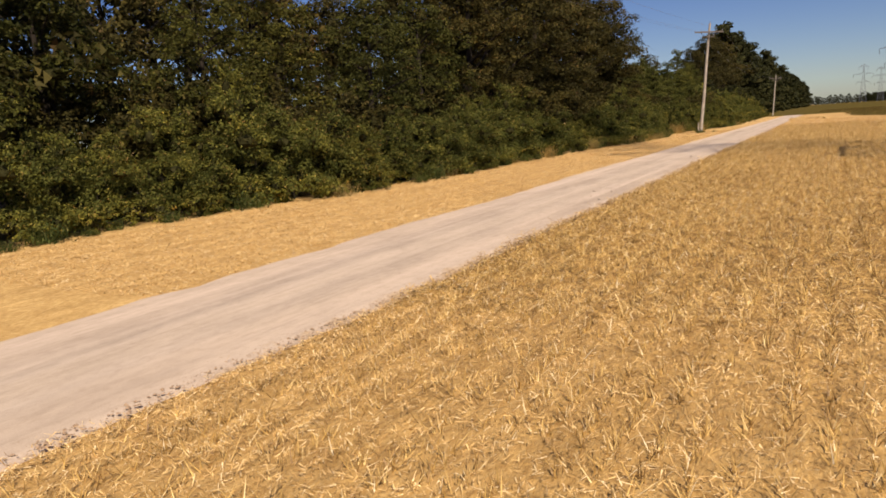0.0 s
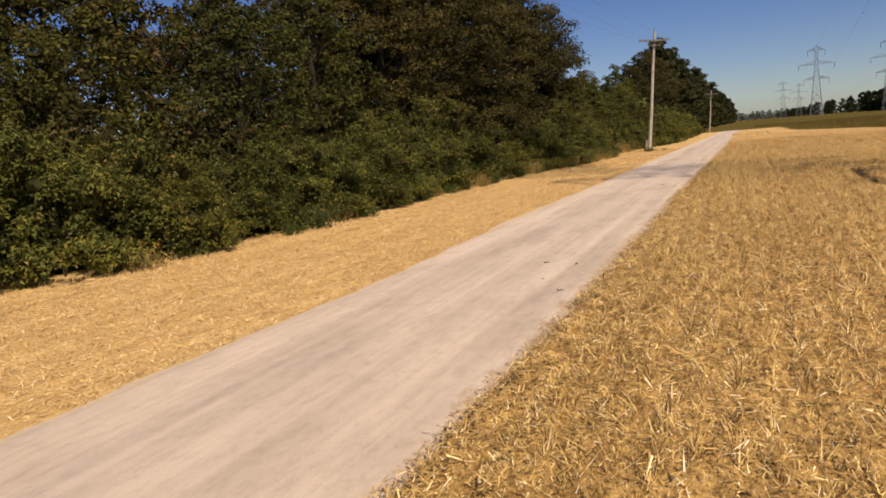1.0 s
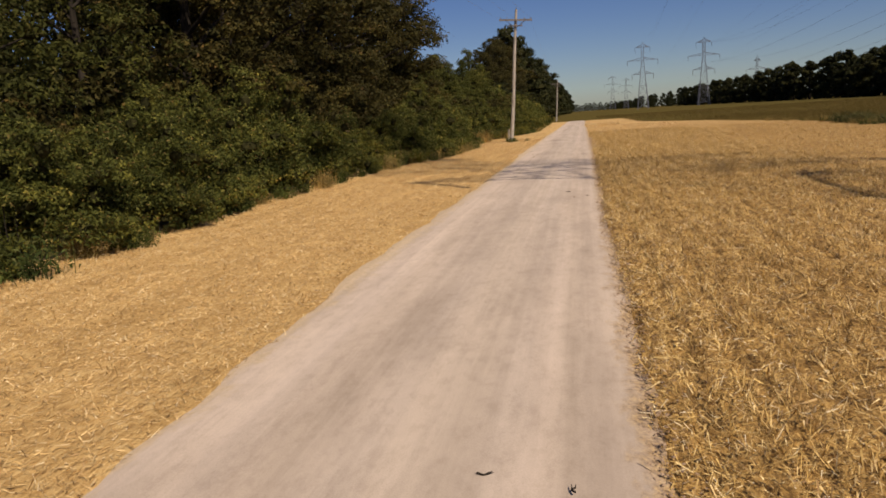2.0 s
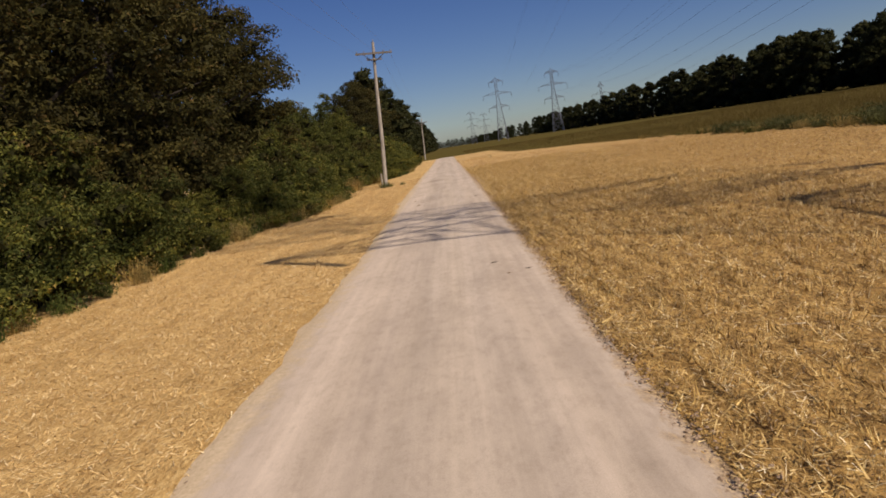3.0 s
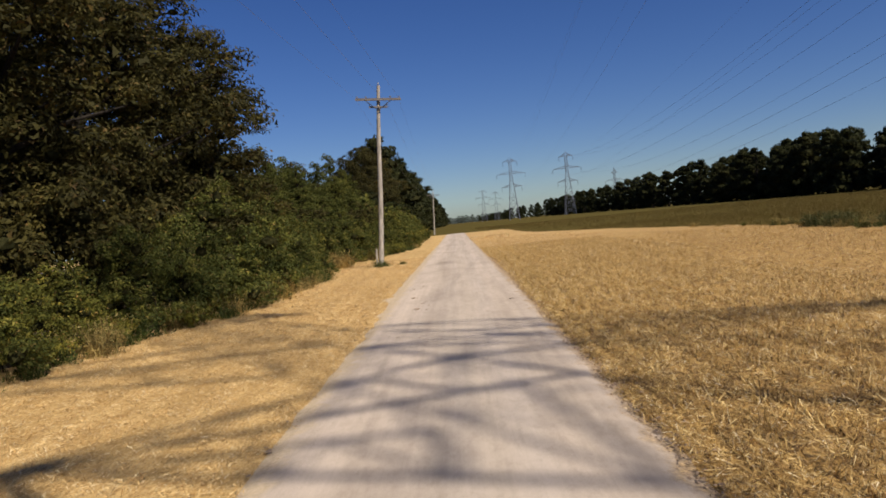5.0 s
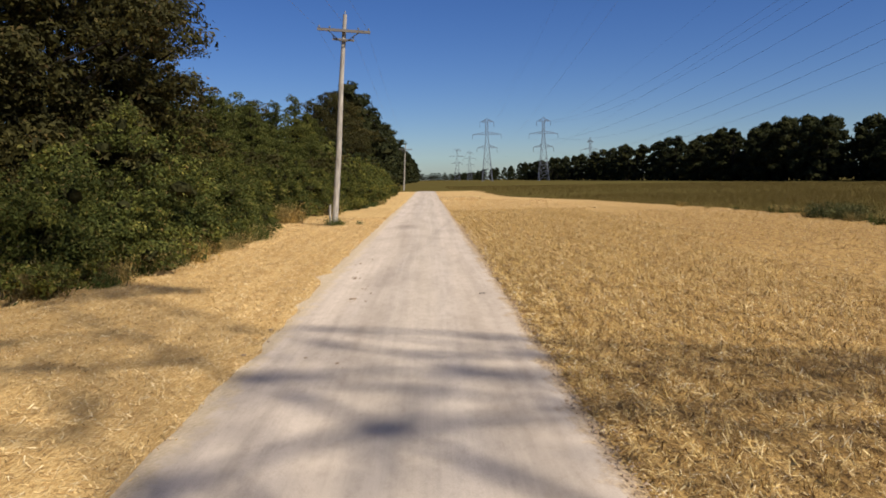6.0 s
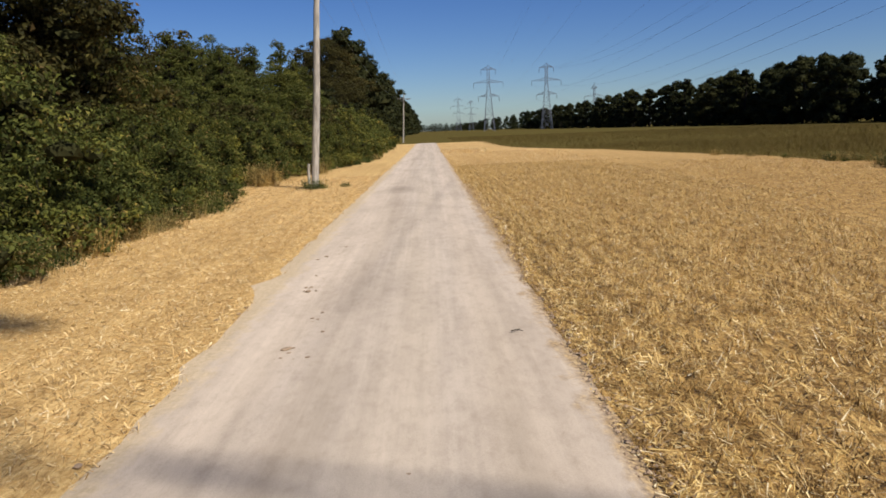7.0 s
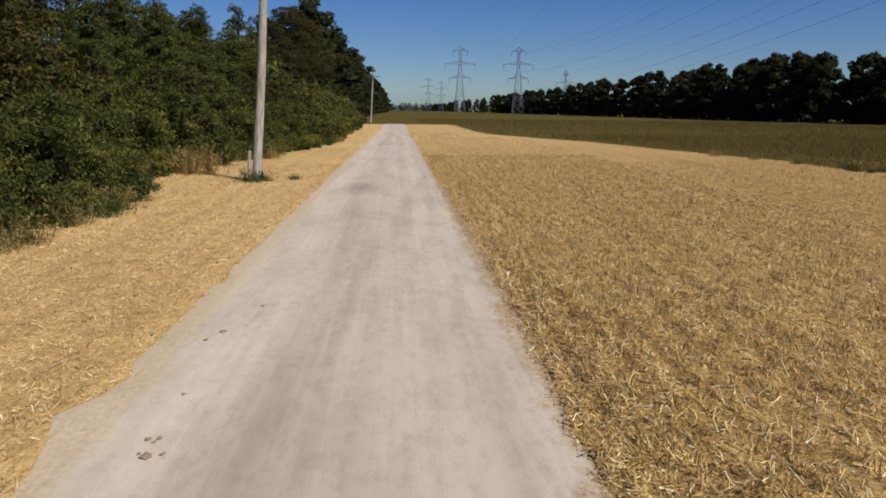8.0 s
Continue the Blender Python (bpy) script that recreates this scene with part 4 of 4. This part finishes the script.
for k in range(40):
    y = float((39.0, 42.5, 46.0, 51.5, 57.0)[k % 5] + wr.normal(0, 1.3))
    spots.append((field_edge(y) + float(wr.uniform(-0.2, 1.9)), y, 4 if k % 3 else 3, float(wr.uniform(0.6, 1.25)), float(wr.uniform(0, 360))))
place(WEEDS, spots)


def make_clod(seed, r):
    bm = bmesh.new()
    lump(bm, (0, 0, r * 0.3), r, 0.6, seed, 1)
    me = bpy.data.meshes.new("clod")
    bm.to_mesh(me)
    bm.free()
    me.materials.append(M_SOIL)
    return me


CLODS = [make_clod(k, 0.03) for k in range(4)]
cr = np.random.default_rng(31)


def set_clod(x, y, z, s):
    ob = new("clod", CLODS[int(cr.integers(0, 4))])
    tagged(ob, "small dry lump of earth on the trail", "clod", "clods on the trail")
    ob.matrix_basis = pose(x, y, z, 0, 0, float(cr.uniform(0, 360))) @ Matrix.Diagonal((s * 1.4, s, s * 0.5, 1))


for x, y, s in ((-0.78, 40.78, 1.7), (-0.78, 40.56, 0.6), (-0.56, 40.55, 0.8), (-0.55, 41.25, 0.8), (-0.72, 41.72, 0.7), (-0.66, 41.68, 0.6), (-0.65, 41.92, 0.7), (-0.96, 42.88, 1.4), (-1.02, 43.09, 0.8), (-0.96, 43.1, 0.7), (-0.88, 42.9, 0.6), (-1.01, 43.74, 0.6), (-1.08, 45.09, 1.2), (-1.17, 44.87, 0.7), (-0.89, 45.88, 1.0), (-0.87, 37.43, 0.7), (-0.53, 37.2, 0.8), (0.3, 38.6, 0.5), (0.9, 15.3, 0.7), (0.95, 27.2, 0.8)):
    set_clod(x, y, 0.03, s)
    for _ in range(2):
        set_clod(x + float(cr.normal(0, 0.07)), y + float(cr.normal(0, 0.1)), 0.03, s * float(cr.uniform(0.15, 0.4)))
for _ in range(130):
    y = float(cr.uniform(9, 56))
    x = trail_edges(y)[1] + float(cr.normal(0.07, 0.11))
    set_clod(x, y, 0.0, float(cr.uniform(0.3, 1.0)))
for _ in range(60):
    y = float(cr.uniform(8, 56))
    x = trail_edges(y)[0] + float(cr.normal(0.0, 0.14))
    set_clod(x, y, 0.0, float(cr.uniform(0.4, 1.1)))


def make_twig(x, y, length, turn, seed):
    """A short crooked dead twig lying on the trail."""
    rng = random.Random(seed)
    bm = bmesh.new()
    pts = [(0.5 * length * (f - 0.5), rng.uniform(-0.02, 0.02), 0.012 + rng.uniform(0, 0.01)) for f in (0.0, 0.35, 0.7, 1.0)]
    tube(bm, pts, [0.006, 0.005, 0.004, 0.002], 6)
    fork = pts[1]
    tube(bm, [fork, (fork[0] + 0.3 * length, fork[1] + 0.12 * length, 0.02)], [0.003, 0.0015], 5)
    me = bpy.data.meshes.new("twig")
    bm.to_mesh(me)
    bm.free()
    me.materials.append(M_BARK)
    ob = tagged(new("twig", me), "short dark dead twig lying on the trail", "twig", "twigs on the trail")
    ob.matrix_basis = pose(x, y, 0.022, 0, 0, turn)


for k, (x, y, length, turn) in enumerate(((0.67, 16.3, 0.16, 15), (1.09, 16.2, 0.12, 70), (1.25, 14.7, 0.18, -20), (0.83, 28.1, 0.2, 8), (1.23, 27.3, 0.16, -35), (1.16, 41.0, 0.2, 12))):
    make_twig(x, y, length, turn, k)


def straw_swath():
    """A raised swath of uncut dry straw beyond the poles."""
    swath = thing("straw_swath", "low swath of uncut dry straw beside the trail", "straw", at=(0, 0, 0))
    rng = np.random.default_rng(8)
    for name, xa, xb, h, n, material, note in (("stalk_mass", 1.5, 4.7, 0.28, 5000, M_VERGE, "flattened pale straw"), ("brown_tuft", 2.9, 4.9, 0.26, 900, M_DRYWEED, "dull brown standing stalks")):
        x, y = rng.uniform(xa, xb, n), 91 + rng.normal(0, 1.1 if name == "stalk_mass" else 0.5, n)
        c = np.stack([x, y, np.full(n, -0.03)], 1)
        top = c + np.stack([rng.normal(0, 0.12, n), rng.normal(0, 0.12, n), h * rng.uniform(0.4, 1.1, n)], 1)
        side = np.array([0.015, 0, 0])
        part(name, quad_mesh(name, np.stack([c - side, c + side, top + side * 0.4, top - side * 0.4], 1), material), material, swath, note)


straw_swath()


def soil_crumbs(n):
    """Crumbs of dark earth along the trail's ragged edge."""
    rng = np.random.default_rng(64)
    y = rng.uniform(3, 58, n)
    x = np.array([trail_edges(q)[1] for q in y]) + rng.normal(0.09, 0.1, n)
    c = np.stack([x, y, np.full(n, 0.004)], 1)
    size = 0.005 + 0.014 * rng.random((n, 1)) ** 3
    up = c + np.array([0, 0, 1.0]) * size * rng.uniform(0.4, 0.9, (n, 1))
    turn = rng.uniform(0, 2 * np.pi, n)
    foot = [c + size * np.stack([np.cos(turn + k), np.sin(turn + k), np.zeros(n)], 1) * rng.uniform(0.8, 1.4, (n, 1)) for k in (0.0, 1.6, 3.3, 4.9)]
    faces = [np.stack([foot[k], foot[(k + 1) % 4], up], 1) for k in range(4)]
    tagged(new("soil_crumbs", quad_mesh("soil_crumbs", np.concatenate(faces), M_SOIL)), "dark crumbs of earth along the trail's edge", "soil", kind="stuff")


soil_crumbs(9000)


def guard_stub():
    stub = thing("guard_stub", "short grey wooden stub standing against the utility pole", "post", at=(-3.54, 57.97, 0))
    bm = bmesh.new()
    tube(bm, [(0, 0, -0.3), (0.01, 0, 0.6), (0.03, 0, 0.85)], [0.055, 0.05, 0.046], 10)
    part("shaft", bm, M_POLE, stub)


guard_stub()
